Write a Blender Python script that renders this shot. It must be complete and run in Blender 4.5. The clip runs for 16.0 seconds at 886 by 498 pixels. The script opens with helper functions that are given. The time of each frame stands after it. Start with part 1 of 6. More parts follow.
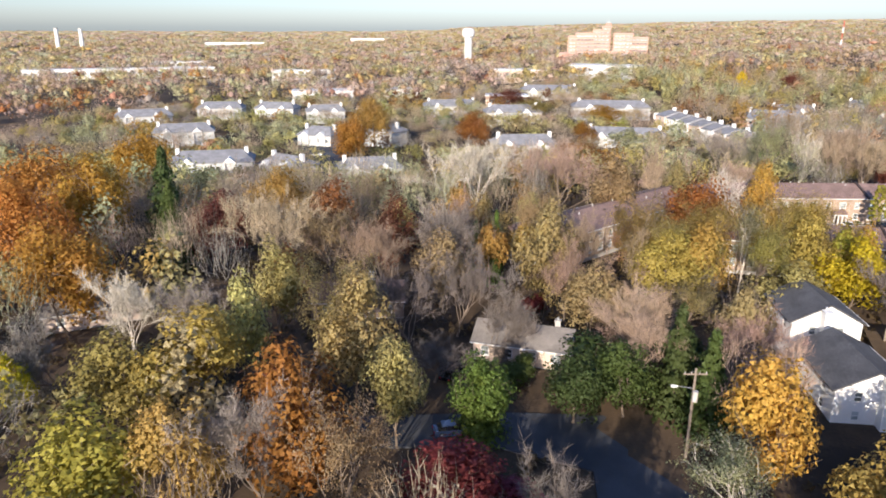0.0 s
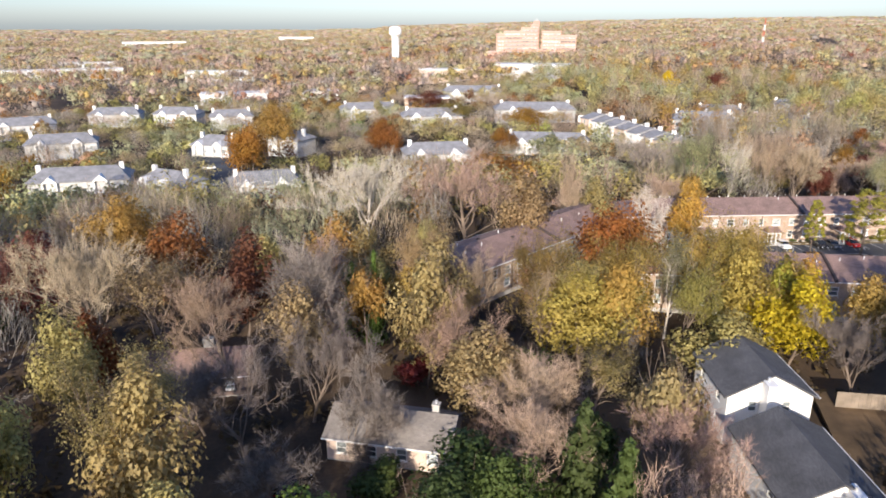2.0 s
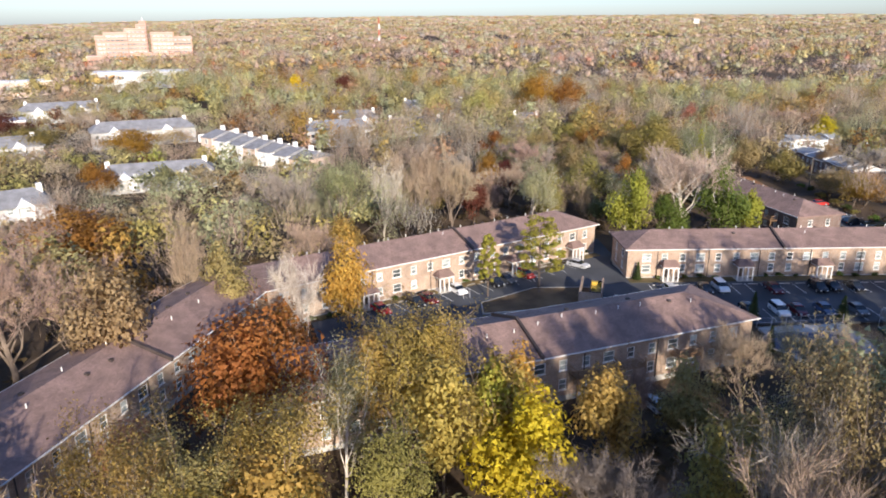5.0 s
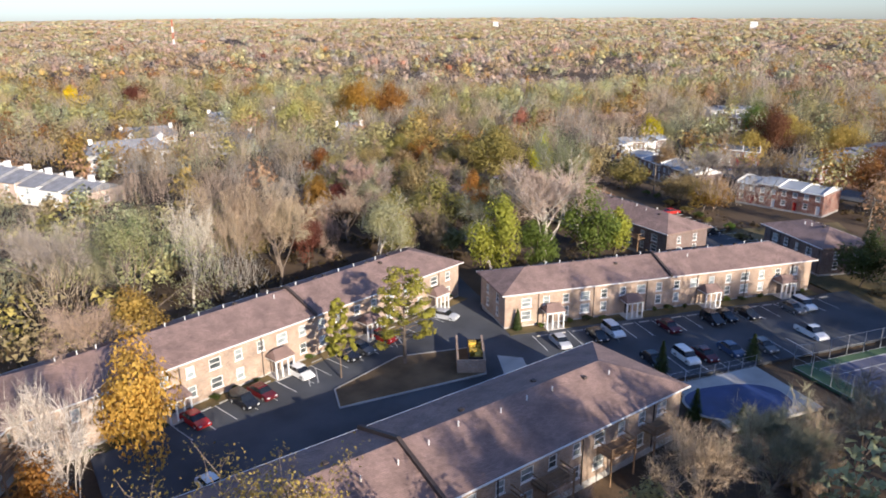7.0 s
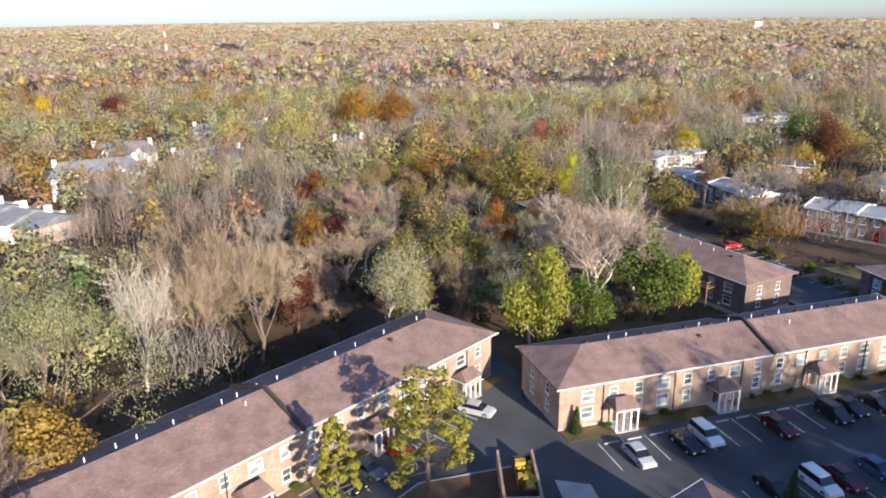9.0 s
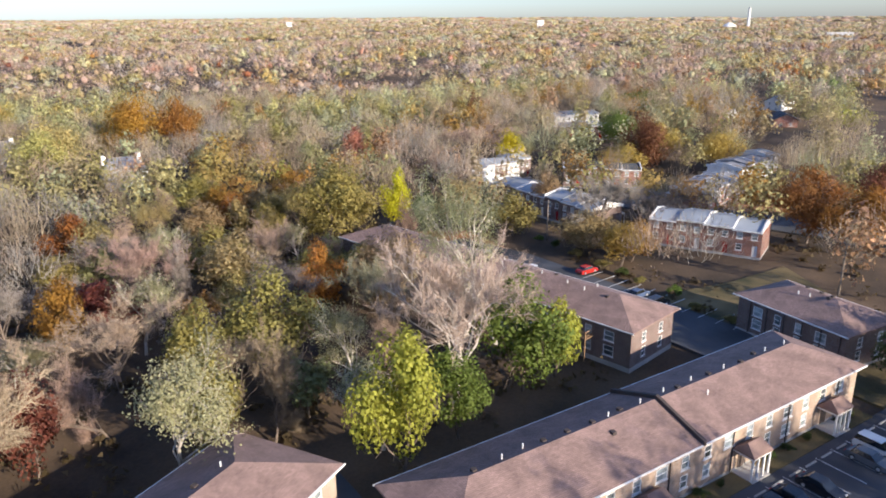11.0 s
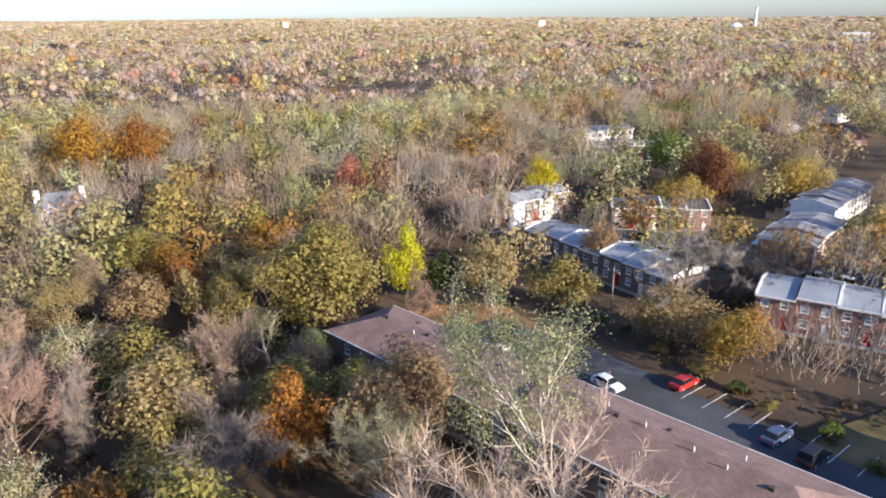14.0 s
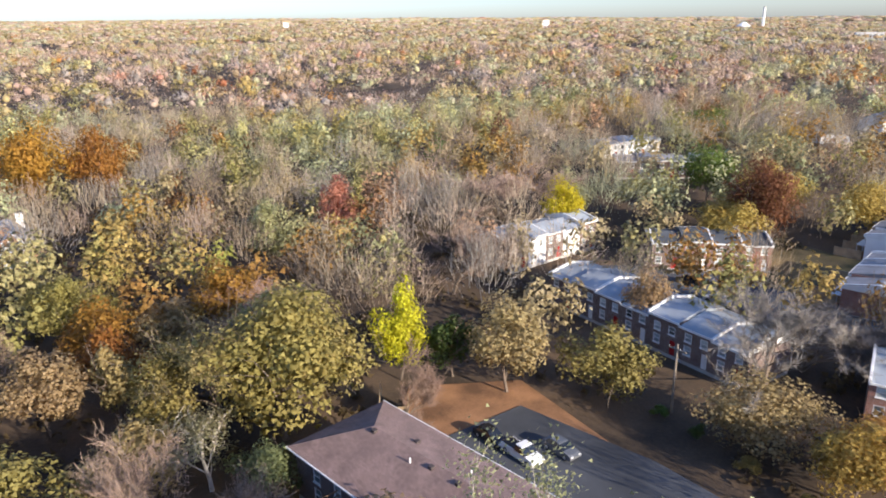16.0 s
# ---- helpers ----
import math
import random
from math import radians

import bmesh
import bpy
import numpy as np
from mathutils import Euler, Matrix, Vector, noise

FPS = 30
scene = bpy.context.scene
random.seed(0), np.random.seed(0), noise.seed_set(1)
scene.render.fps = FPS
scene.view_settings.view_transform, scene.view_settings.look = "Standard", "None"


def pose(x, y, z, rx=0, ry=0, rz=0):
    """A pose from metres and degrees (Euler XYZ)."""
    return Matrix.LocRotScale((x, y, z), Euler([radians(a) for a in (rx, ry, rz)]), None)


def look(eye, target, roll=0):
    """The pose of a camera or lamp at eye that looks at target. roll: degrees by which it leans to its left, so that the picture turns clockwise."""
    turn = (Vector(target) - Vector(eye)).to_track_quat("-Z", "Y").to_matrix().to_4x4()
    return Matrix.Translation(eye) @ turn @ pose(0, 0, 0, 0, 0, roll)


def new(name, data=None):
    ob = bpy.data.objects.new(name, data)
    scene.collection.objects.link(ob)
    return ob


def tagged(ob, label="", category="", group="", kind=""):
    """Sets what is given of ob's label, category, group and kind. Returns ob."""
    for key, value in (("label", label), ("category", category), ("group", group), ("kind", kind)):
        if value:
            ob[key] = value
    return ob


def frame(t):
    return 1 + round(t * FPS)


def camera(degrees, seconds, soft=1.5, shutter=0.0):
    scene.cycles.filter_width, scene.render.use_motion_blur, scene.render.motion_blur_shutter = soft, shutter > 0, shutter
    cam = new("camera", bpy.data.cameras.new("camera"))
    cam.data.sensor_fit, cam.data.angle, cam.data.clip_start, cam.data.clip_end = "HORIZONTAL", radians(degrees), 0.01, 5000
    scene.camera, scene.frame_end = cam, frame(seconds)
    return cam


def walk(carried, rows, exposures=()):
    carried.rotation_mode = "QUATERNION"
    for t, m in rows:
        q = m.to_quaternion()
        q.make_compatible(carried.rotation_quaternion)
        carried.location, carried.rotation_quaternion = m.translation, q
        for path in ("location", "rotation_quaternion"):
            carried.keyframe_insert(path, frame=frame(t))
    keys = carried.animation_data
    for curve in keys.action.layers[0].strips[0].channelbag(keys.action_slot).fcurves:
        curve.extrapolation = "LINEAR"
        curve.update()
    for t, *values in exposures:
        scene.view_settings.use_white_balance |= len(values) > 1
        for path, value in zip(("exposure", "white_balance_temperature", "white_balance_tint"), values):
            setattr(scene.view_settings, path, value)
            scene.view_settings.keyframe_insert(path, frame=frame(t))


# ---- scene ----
cam = camera(64.6, 16.0, soft=1.85)
PATH = [
    (0, (-0.015, 0.016, 42.643), (-0.016, 1.924, 42.043), 0.2),
    (0.5, (2.731, 5.256, 42.52), (2.729, 7.164, 41.921), 0.1),
    (1, (5.388, 10.73, 42.39), (5.427, 12.637, 41.79), 0.1),
    (1.5, (7.927, 16.433, 42.445), (8.016, 18.339, 41.843), 0.1),
    (2, (10.356, 22.345, 42.643), (10.522, 24.244, 42.039), 0.1),
    (2.5, (12.822, 28.498, 42.943), (13.091, 30.385, 42.336), 0.2),
    (3, (15.322, 34.746, 43.244), (15.783, 36.595, 42.637), 0.2),
    (3.5, (17.826, 41.071, 43.478), (18.475, 42.862, 42.87), 0.3),
    (4, (20.582, 47.398, 43.587), (21.408, 49.116, 42.981), 0.3),
    (4.2, (21.747, 49.895, 43.589), (22.632, 51.583, 42.982), 0.2),
    (6.3, (35.572, 75.007, 42.931), (36.874, 76.4, 42.328), -0.4),
    (6.5, (37.105, 77.332, 42.916), (38.455, 78.679, 42.313), -0.3),
    (7, (41.033, 82.971, 42.924), (42.47, 84.225, 42.322), -0.3),
    (7.5, (45.258, 88.34, 42.99), (46.698, 89.591, 42.388), -0.4),
    (8, (49.757, 93.521, 42.985), (51.197, 94.773, 42.385), -0.4),
    (8.5, (54.423, 98.462, 42.913), (55.861, 99.716, 42.315), -0.6),
    (9, (59.238, 103.289, 42.828), (60.676, 104.545, 42.232), -0.8),
    (9.5, (64.479, 107.757, 42.73), (66.109, 108.748, 42.129), -0.5),
    (9.7, (66.549, 109.537, 42.711), (68.251, 110.397, 42.106), -0.5),
    (11.8, (89.499, 127.063, 42.872), (91.227, 127.867, 42.267), -0.7),
    (12, (91.799, 128.487, 42.95), (93.528, 129.291, 42.346), -0.6),
    (12.5, (97.675, 131.915, 43.13), (99.402, 132.72, 42.524), -0.7),
    (13, (103.546, 135.242, 43.235), (105.273, 136.049, 42.63), -0.8),
    (13.5, (109.526, 138.504, 43.178), (111.253, 139.311, 42.573), -0.9),
    (14, (115.358, 141.572, 43.2), (117.085, 142.379, 42.594), -0.9),
    (14.5, (121.35, 144.557, 43.117), (123.076, 145.366, 42.513), -0.9),
    (15, (127.284, 147.546, 43.053), (129.01, 148.356, 42.448), -0.9),
    (15.5, (133.248, 150.449, 42.901), (134.973, 151.26, 42.295), -0.9),
    (16, (139.293, 153.291, 42.88), (141.018, 154.103, 42.274), -0.9),
]
walk(cam, [(t, look(eye, target, roll)) for t, eye, target, roll in PATH],
     exposures=((0.0, 0.74), (4.2, 0.72), (7.0, 0.78), (9.5, 0.86), (12.0, 0.92), (16.0, 1.02)))

# ---- world, sun ----
SUN = Vector((-0.30, -0.954, 0)).normalized()
ELEV = radians(18.2)
world = bpy.data.worlds.new("world")
scene.world = world
world.use_nodes = True
wn = world.node_tree
sky = wn.nodes.new("ShaderNodeTexSky")
sky.sky_type = 'NISHITA'
sky.sun_disc = False
sky.sun_elevation = ELEV
sky.sun_rotation = math.atan2(SUN.x, SUN.y)
sky.air_density, sky.dust_density, sky.ozone_density = 1.0, 0.85, 4.5
tone = wn.nodes.new("ShaderNodeMix")
tone.data_type, tone.blend_type = 'RGBA', 'MULTIPLY'
tone.inputs["Factor"].default_value = 1.0
tone.inputs["B"].default_value = (0.92, 0.89, 1.02, 1)
wn.links.new(sky.outputs[0], tone.inputs["A"])
wn.links.new(tone.outputs["Result"], wn.nodes["Background"].inputs[0])
wn.nodes["Background"].inputs[1].default_value = 0.145
sun = new("sun", bpy.data.lights.new("sun", 'SUN'))
sun.data.energy, sun.data.angle, sun.data.color = 5.0, radians(0.6), (1.0, 0.88, 0.74)
sun.matrix_world = look(Vector((0, 0, 200)), Vector((0, 0, 200)) - Vector((SUN.x * math.cos(ELEV), SUN.y * math.cos(ELEV), math.sin(ELEV))))


# ---- materials ----
def nodes_of(m):
    m.use_nodes = True
    return m.node_tree, m.node_tree.nodes["Principled BSDF"]


MATS = {}


def surface(name, rgb, rough=0.8, vary=0.25, grain=6.0, patch=0.35, bump=0.3, metal=0.0, tint=None, spec=0.4, random_tint=0.0):
    """A surface with fine grain and broad patches, in object metres."""
    if name in MATS:
        return MATS[name]
    m = bpy.data.materials.new(name)
    nt, bsdf = nodes_of(m)
    co = nt.nodes.new("ShaderNodeTexCoord")
    n1, n2 = nt.nodes.new("ShaderNodeTexNoise"), nt.nodes.new("ShaderNodeTexNoise")
    n1.inputs["Scale"].default_value, n1.inputs["Detail"].default_value = grain, 5
    n2.inputs["Scale"].default_value, n2.inputs["Detail"].default_value = patch, 4
    for n in (n1, n2):
        nt.links.new(co.outputs["Object"], n.inputs["Vector"])
    mix = nt.nodes.new("ShaderNodeMix")
    mix.data_type = 'RGBA'
    lo = [c * (1 - vary) for c in rgb]
    hi = [min(1, c * (1 + vary)) for c in (tint or rgb)]
    mix.inputs["A"].default_value, mix.inputs["B"].default_value = (*lo, 1), (*hi, 1)
    add = nt.nodes.new("ShaderNodeMath")
    add.operation = 'MULTIPLY_ADD'
    nt.links.new(n1.outputs["Fac"], add.inputs[0])
    add.inputs[1].default_value = 0.6
    sub = nt.nodes.new("ShaderNodeMapRange")
    sub.inputs["From Min"].default_value, sub.inputs["From Max"].default_value = 0.3, 0.7
    sub.inputs["To Min"].default_value, sub.inputs["To Max"].default_value = -0.35, 0.75
    nt.links.new(n2.outputs["Fac"], sub.inputs["Value"])
    nt.links.new(sub.outputs[0], add.inputs[2])
    add.use_clamp = True
    nt.links.new(add.outputs[0], mix.inputs["Factor"])
    out = mix.outputs["Result"]
    if random_tint:
        info = nt.nodes.new("ShaderNodeObjectInfo")
        hsv = nt.nodes.new("ShaderNodeHueSaturation")
        rng = nt.nodes.new("ShaderNodeMapRange")
        rng.inputs["To Min"].default_value, rng.inputs["To Max"].default_value = 1 - random_tint, 1 + random_tint
        nt.links.new(info.outputs["Random"], rng.inputs["Value"])
        nt.links.new(rng.outputs[0], hsv.inputs["Value"])
        nt.links.new(out, hsv.inputs["Color"])
        out = hsv.outputs["Color"]
    nt.links.new(out, bsdf.inputs["Base Color"])
    bsdf.inputs["Roughness"].default_value, bsdf.inputs["Metallic"].default_value = rough, metal
    bsdf.inputs["Specular IOR Level"].default_value = spec
    if bump:
        b = nt.nodes.new("ShaderNodeBump")
        b.inputs["Strength"].default_value, b.inputs["Distance"].default_value = bump, 0.05
        nt.links.new(n1.outputs["Fac"], b.inputs["Height"])
        nt.links.new(b.outputs[0], bsdf.inputs["Normal"])
    MATS[name] = m
    return m


def coursed(name, rgb, joint, width, height, vary=0.3, rough=0.85, offset=0.5, gap=0.012):
    """Brickwork or shingle courses, on the coordinates of upright or sloping faces."""
    m = bpy.data.materials.new(name)
    nt, bsdf = nodes_of(m)
    co = nt.nodes.new("ShaderNodeTexCoord")
    sep, com = nt.nodes.new("ShaderNodeSeparateXYZ"), nt.nodes.new("ShaderNodeCombineXYZ")
    add = nt.nodes.new("ShaderNodeMath")
    nt.links.new(co.outputs["Object"], sep.inputs[0])
    nt.links.new(sep.outputs["X"], add.inputs[0])
    nt.links.new(sep.outputs["Y"], add.inputs[1])
    nt.links.new(add.outputs[0], com.inputs["X"])
    nt.links.new(sep.outputs["Z"], com.inputs["Y"])
    br = nt.nodes.new("ShaderNodeTexBrick")
    br.inputs["Scale"].default_value = 1
    br.inputs["Brick Width"].default_value, br.inputs["Row Height"].default_value = width, height
    br.inputs["Mortar Size"].default_value, br.offset = gap, offset
    br.inputs["Color1"].default_value = (*[c * (1 - vary) for c in rgb], 1)
    br.inputs["Color2"].default_value = (*[c * (1 + vary) for c in rgb], 1)
    br.inputs["Mortar"].default_value = (*joint, 1)
    nt.links.new(com.outputs[0], br.inputs["Vector"])
    no = nt.nodes.new("ShaderNodeTexNoise")
    no.inputs["Scale"].default_value, no.inputs["Detail"].default_value = 0.5, 6
    nt.links.new(co.outputs["Object"], no.inputs["Vector"])
    hsv = nt.nodes.new("ShaderNodeHueSaturation")
    rng = nt.nodes.new("ShaderNodeMapRange")
    rng.inputs["From Min"].default_value, rng.inputs["From Max"].default_value = 0.3, 0.7
    rng.inputs["To Min"].default_value, rng.inputs["To Max"].default_value = 0.75, 1.2
    nt.links.new(no.outputs["Fac"], rng.inputs["Value"])
    nt.links.new(rng.outputs[0], hsv.inputs["Value"])
    nt.links.new(br.outputs["Color"], hsv.inputs["Color"])
    nt.links.new(hsv.outputs["Color"], bsdf.inputs["Base Color"])
    bsdf.inputs["Roughness"].default_value = rough
    b = nt.nodes.new("ShaderNodeBump")
    b.inputs["Strength"].default_value, b.inputs["Distance"].default_value, b.invert = 0.4, 0.02, True
    nt.links.new(br.outputs["Fac"], b.inputs["Height"])
    nt.links.new(b.outputs[0], bsdf.inputs["Normal"])
    return m


def foliage(name, rgb, shine=0.2, through_light=0.5, spread=0.2, rough_crown=0.0):
    """Leaves or twigs: each one a little different, each tree too, light passing through."""
    m = bpy.data.materials.new(name)
    nt, bsdf = nodes_of(m)
    geo, info = nt.nodes.new("ShaderNodeNewGeometry"), nt.nodes.new("ShaderNodeObjectInfo")
    co, no = nt.nodes.new("ShaderNodeTexCoord"), nt.nodes.new("ShaderNodeTexNoise")
    no.inputs["Scale"].default_value, no.inputs["Detail"].default_value = 0.22, 2
    nt.links.new(co.outputs["Object"], no.inputs["Vector"])
    hsv = nt.nodes.new("ShaderNodeHueSaturation")
    hsv.inputs["Color"].default_value = (*rgb, 1)
    val = nt.nodes.new("ShaderNodeMapRange")
    val.inputs["To Min"].default_value, val.inputs["To Max"].default_value = 1 - spread, 1 + spread
    nt.links.new(geo.outputs["Random Per Island"], val.inputs["Value"])
    nt.links.new(val.outputs[0], hsv.inputs["Value"])
    hue = nt.nodes.new("ShaderNodeMapRange")
    hue.inputs["From Min"].default_value, hue.inputs["From Max"].default_value = 0.3, 1.7
    hue.inputs["To Min"].default_value, hue.inputs["To Max"].default_value = 0.478, 0.522
    add = nt.nodes.new("ShaderNodeMath")
    nt.links.new(info.outputs["Random"], add.inputs[0])
    nt.links.new(no.outputs["Fac"], add.inputs[1])
    nt.links.new(add.outputs[0], hue.inputs["Value"])
    nt.links.new(hue.outputs[0], hsv.inputs["Hue"])
    nt.links.new(hsv.outputs["Color"], bsdf.inputs["Base Color"])
    bsdf.inputs["Roughness"].default_value = 0.6
    bsdf.inputs["Specular IOR Level"].default_value = shine
    if rough_crown:
        fine, bump = nt.nodes.new("ShaderNodeTexNoise"), nt.nodes.new("ShaderNodeBump")
        fine.inputs["Scale"].default_value, fine.inputs["Detail"].default_value, fine.inputs["Roughness"].default_value = 0.9, 5, 0.75
        bump.inputs["Strength"].default_value, bump.inputs["Distance"].default_value = 1.0, rough_crown
        nt.links.new(co.outputs["Object"], fine.inputs["Vector"])
        nt.links.new(fine.outputs["Fac"], bump.inputs["Height"])
        nt.links.new(bump.outputs[0], bsdf.inputs["Normal"])
    if through_light:
        tr, mx = nt.nodes.new("ShaderNodeBsdfTranslucent"), nt.nodes.new("ShaderNodeMixShader")
        nt.links.new(hsv.outputs["Color"], tr.inputs["Color"])
        mx.inputs[0].default_value = through_light
        nt.links.new(bsdf.outputs[0], mx.inputs[1])
        nt.links.new(tr.outputs[0], mx.inputs[2])
        nt.links.new(mx.outputs[0], nt.nodes["Material Output"].inputs["Surface"])
    return m


LITTER = surface("leaf litter and soil", (0.068, 0.048, 0.030), 0.95, 0.55, 2.5, 0.06, 0.8, tint=(0.09, 0.058, 0.033))
LAWN = surface("autumn lawn", (0.075, 0.08, 0.03), 0.95, 0.5, 5.0, 0.15, 0.6, tint=(0.14, 0.10, 0.045))
DRYGRASS = surface("dry brown grass", (0.13, 0.085, 0.045), 0.95, 0.4, 7.0, 0.3, 0.6)
LEAFY_DIRT = surface("fallen orange leaves on soil", (0.24, 0.12, 0.055), 0.95, 0.5, 4.0, 0.2, 0.6)
ASPHALT = surface("weathered asphalt", (0.066, 0.07, 0.078), 0.9, 0.35, 9.0, 0.12, 0.3)
CONCRETE = surface("concrete", (0.42, 0.40, 0.37), 0.85, 0.2, 8.0, 0.3, 0.3)
PAINT_LINE = surface("worn white line paint", (0.55, 0.55, 0.53), 0.8, 0.35, 6.0, 1.5, 0.1)
BRICK = coursed("tan red brick", (0.37, 0.25, 0.175), (0.42, 0.36, 0.30), 0.23, 0.08)
REDBRICK = coursed("red brick", (0.27, 0.10, 0.065), (0.36, 0.30, 0.26), 0.23, 0.08)
DARKBRICK = coursed("dark brown brick", (0.16, 0.095, 0.075), (0.25, 0.22, 0.20), 0.23, 0.08)
SHINGLE = coursed("rose brown shingles", (0.265, 0.175, 0.148), (0.13, 0.085, 0.075), 0.33, 0.055, 0.16, 0.92, gap=0.006)
GREYSHINGLE = coursed("charcoal shingles", (0.095, 0.095, 0.10), (0.05, 0.05, 0.055), 0.33, 0.055, 0.16, 0.92, gap=0.006)
LIGHTSHINGLE = coursed("light grey shingles", (0.24, 0.24, 0.25), (0.22, 0.22, 0.23), 0.33, 0.055, 0.12, 0.9, gap=0.006)
TANSHINGLE = coursed("tan grey shingles", (0.24, 0.215, 0.19), (0.15, 0.13, 0.12), 0.33, 0.055, 0.14, 0.9, gap=0.006)
SIDING = surface("white painted siding", (0.78, 0.77, 0.74), 0.6, 0.06, 3.0, 0.4, 0.1)
GREYSIDING = surface("pale grey siding", (0.50, 0.50, 0.49), 0.65, 0.1, 3.0, 0.4, 0.1)
CREAM = surface("cream stucco", (0.60, 0.47, 0.38), 0.8, 0.12, 3.0, 0.2, 0.1)
PINKSTONE = surface("pink tan stone", (0.42, 0.265, 0.21), 0.85, 0.12, 0.8, 0.05, 0.1)
PALEPINK = surface("pale pink concrete", (0.52, 0.36, 0.30), 0.85, 0.12, 0.8, 0.05, 0.1)
TRIM = surface("white trim paint", (0.75, 0.74, 0.71), 0.5, 0.08, 6.0, 0.8, 0.05)
DARKTRIM = surface("dark brown trim", (0.06, 0.045, 0.04), 0.7, 0.2, 5.0, 0.5, 0.1)
WOOD = surface("weathered deck wood", (0.26, 0.16, 0.09), 0.85, 0.3, 9.0, 0.8, 0.3)
FENCEWOOD = surface("tan fence boards", (0.40, 0.29, 0.17), 0.85, 0.25, 9.0, 0.8, 0.3)
POLEWOOD = surface("grey pole wood", (0.22, 0.18, 0.14), 0.9, 0.25, 12.0, 0.8, 0.4)
STEEL = surface("galvanised metal", (0.55, 0.56, 0.57), 0.45, 0.15, 8.0, 0.8, 0.05, metal=0.6)
GLASS = surface("window glass with pale blinds", (0.27, 0.30, 0.30), 0.10, 0.5, 0.8, 0.7, 0.0, spec=0.8, random_tint=0.75)
DARKGLASS = surface("tinted car glass", (0.015, 0.018, 0.022), 0.05, 0.1, 1, 1, 0.0, spec=0.8)
RUBBER = surface("tyre rubber", (0.02, 0.02, 0.02), 0.85, 0.2, 9, 2, 0.2)
LAMPWHITE = surface("clear lamp lens", (0.7, 0.7, 0.68), 0.2, 0.05, 9, 2, 0.0)
LAMPRED = surface("red lamp lens", (0.35, 0.02, 0.02), 0.25, 0.05, 9, 2, 0.0)
POOLCOVER = surface("dark blue pool cover", (0.018, 0.035, 0.12), 0.5, 0.25, 4.0, 0.4, 0.15)
COURTBLUE = surface("slate blue court paint", (0.10, 0.105, 0.16), 0.85, 0.15, 5.0, 0.3, 0.1)
COURTGREEN = surface("green court surround", (0.06, 0.11, 0.055), 0.9, 0.3, 5.0, 0.3, 0.2)
BARK = surface("grey brown bark", (0.17, 0.13, 0.10), 0.95, 0.35, 8.0, 0.9, 0.6)
PALEBARK = surface("pale mottled bark", (0.52, 0.46, 0.39), 0.9, 0.3, 3.0, 0.9, 0.4)
DARKROOF = surface("dark membrane roof", (0.075, 0.08, 0.085), 0.8, 0.3, 3.0, 0.3, 0.2)
BLUEROOF = surface("pale coated flat roof", (0.30, 0.33, 0.36), 0.7, 0.15, 3.0, 0.2, 0.15)
YELLOWMETAL = surface("yellow debris", (0.5, 0.33, 0.05), 0.7, 0.5, 2.5, 1.2, 0.5)

PALETTE = dict(
    gold=(0.50, 0.33, 0.07), rust=(0.30, 0.14, 0.035), khaki=(0.36, 0.29, 0.12), olive=(0.28, 0.235, 0.075), sage=(0.23, 0.22, 0.10),
    lime=(0.48, 0.42, 0.03), orange=(0.38, 0.20, 0.042), maroon=(0.17, 0.06, 0.04), crimson=(0.20, 0.045, 0.05), yellow=(0.40, 0.30, 0.085),
    ochre=(0.38, 0.24, 0.07), green=(0.13, 0.18, 0.04), dkgreen=(0.065, 0.09, 0.03), palebrown=(0.34, 0.25, 0.13), salmon=(0.42, 0.22, 0.13),
    palegold=(0.48, 0.42, 0.17), sunyellow=(0.75, 0.55, 0.02), rust2=(0.26, 0.11, 0.04), maroon2=(0.17, 0.07, 0.04), thinsage=(0.36, 0.35, 0.19),
    lime2=(0.34, 0.32, 0.06), palegreen=(0.38, 0.38, 0.19), sagegreen=(0.20, 0.22, 0.10), olive2=(0.26, 0.22, 0.075), dkgreen2=(0.09, 0.12, 0.035))
TWIGS = dict(
    grey=(0.30, 0.26, 0.22), tan=(0.40, 0.30, 0.21), white=(0.50, 0.44, 0.36), dark=(0.19, 0.16, 0.14), brown=(0.28, 0.20, 0.14),
    rose=(0.36, 0.25, 0.19), sagegrey=(0.32, 0.31, 0.19), pink=(0.42, 0.28, 0.22), pinktan=(0.42, 0.32, 0.25))
LEAF = {k: foliage(k + " leaves", [1.22 * q for q in c]) for k, c in PALETTE.items()}
# Woodland leaves: the same colours paled and greyed in place of air haze.
HAZE_LEAF = {k: foliage("far " + k + " leaves", [1.52 * (0.88 * q + 0.12 * sum(c) / 3) for q in c], 0.1, 0.22, 0.16, 1.2) for k, c in {**PALETTE, **TWIGS}.items()}
TWIG = {k: foliage(k + " twigs", [0.92 * q for q in c], 0.2, 0.0, 0.3) for k, c in TWIGS.items()}
UNDER = foliage("brown undergrowth", (0.12, 0.085, 0.045))


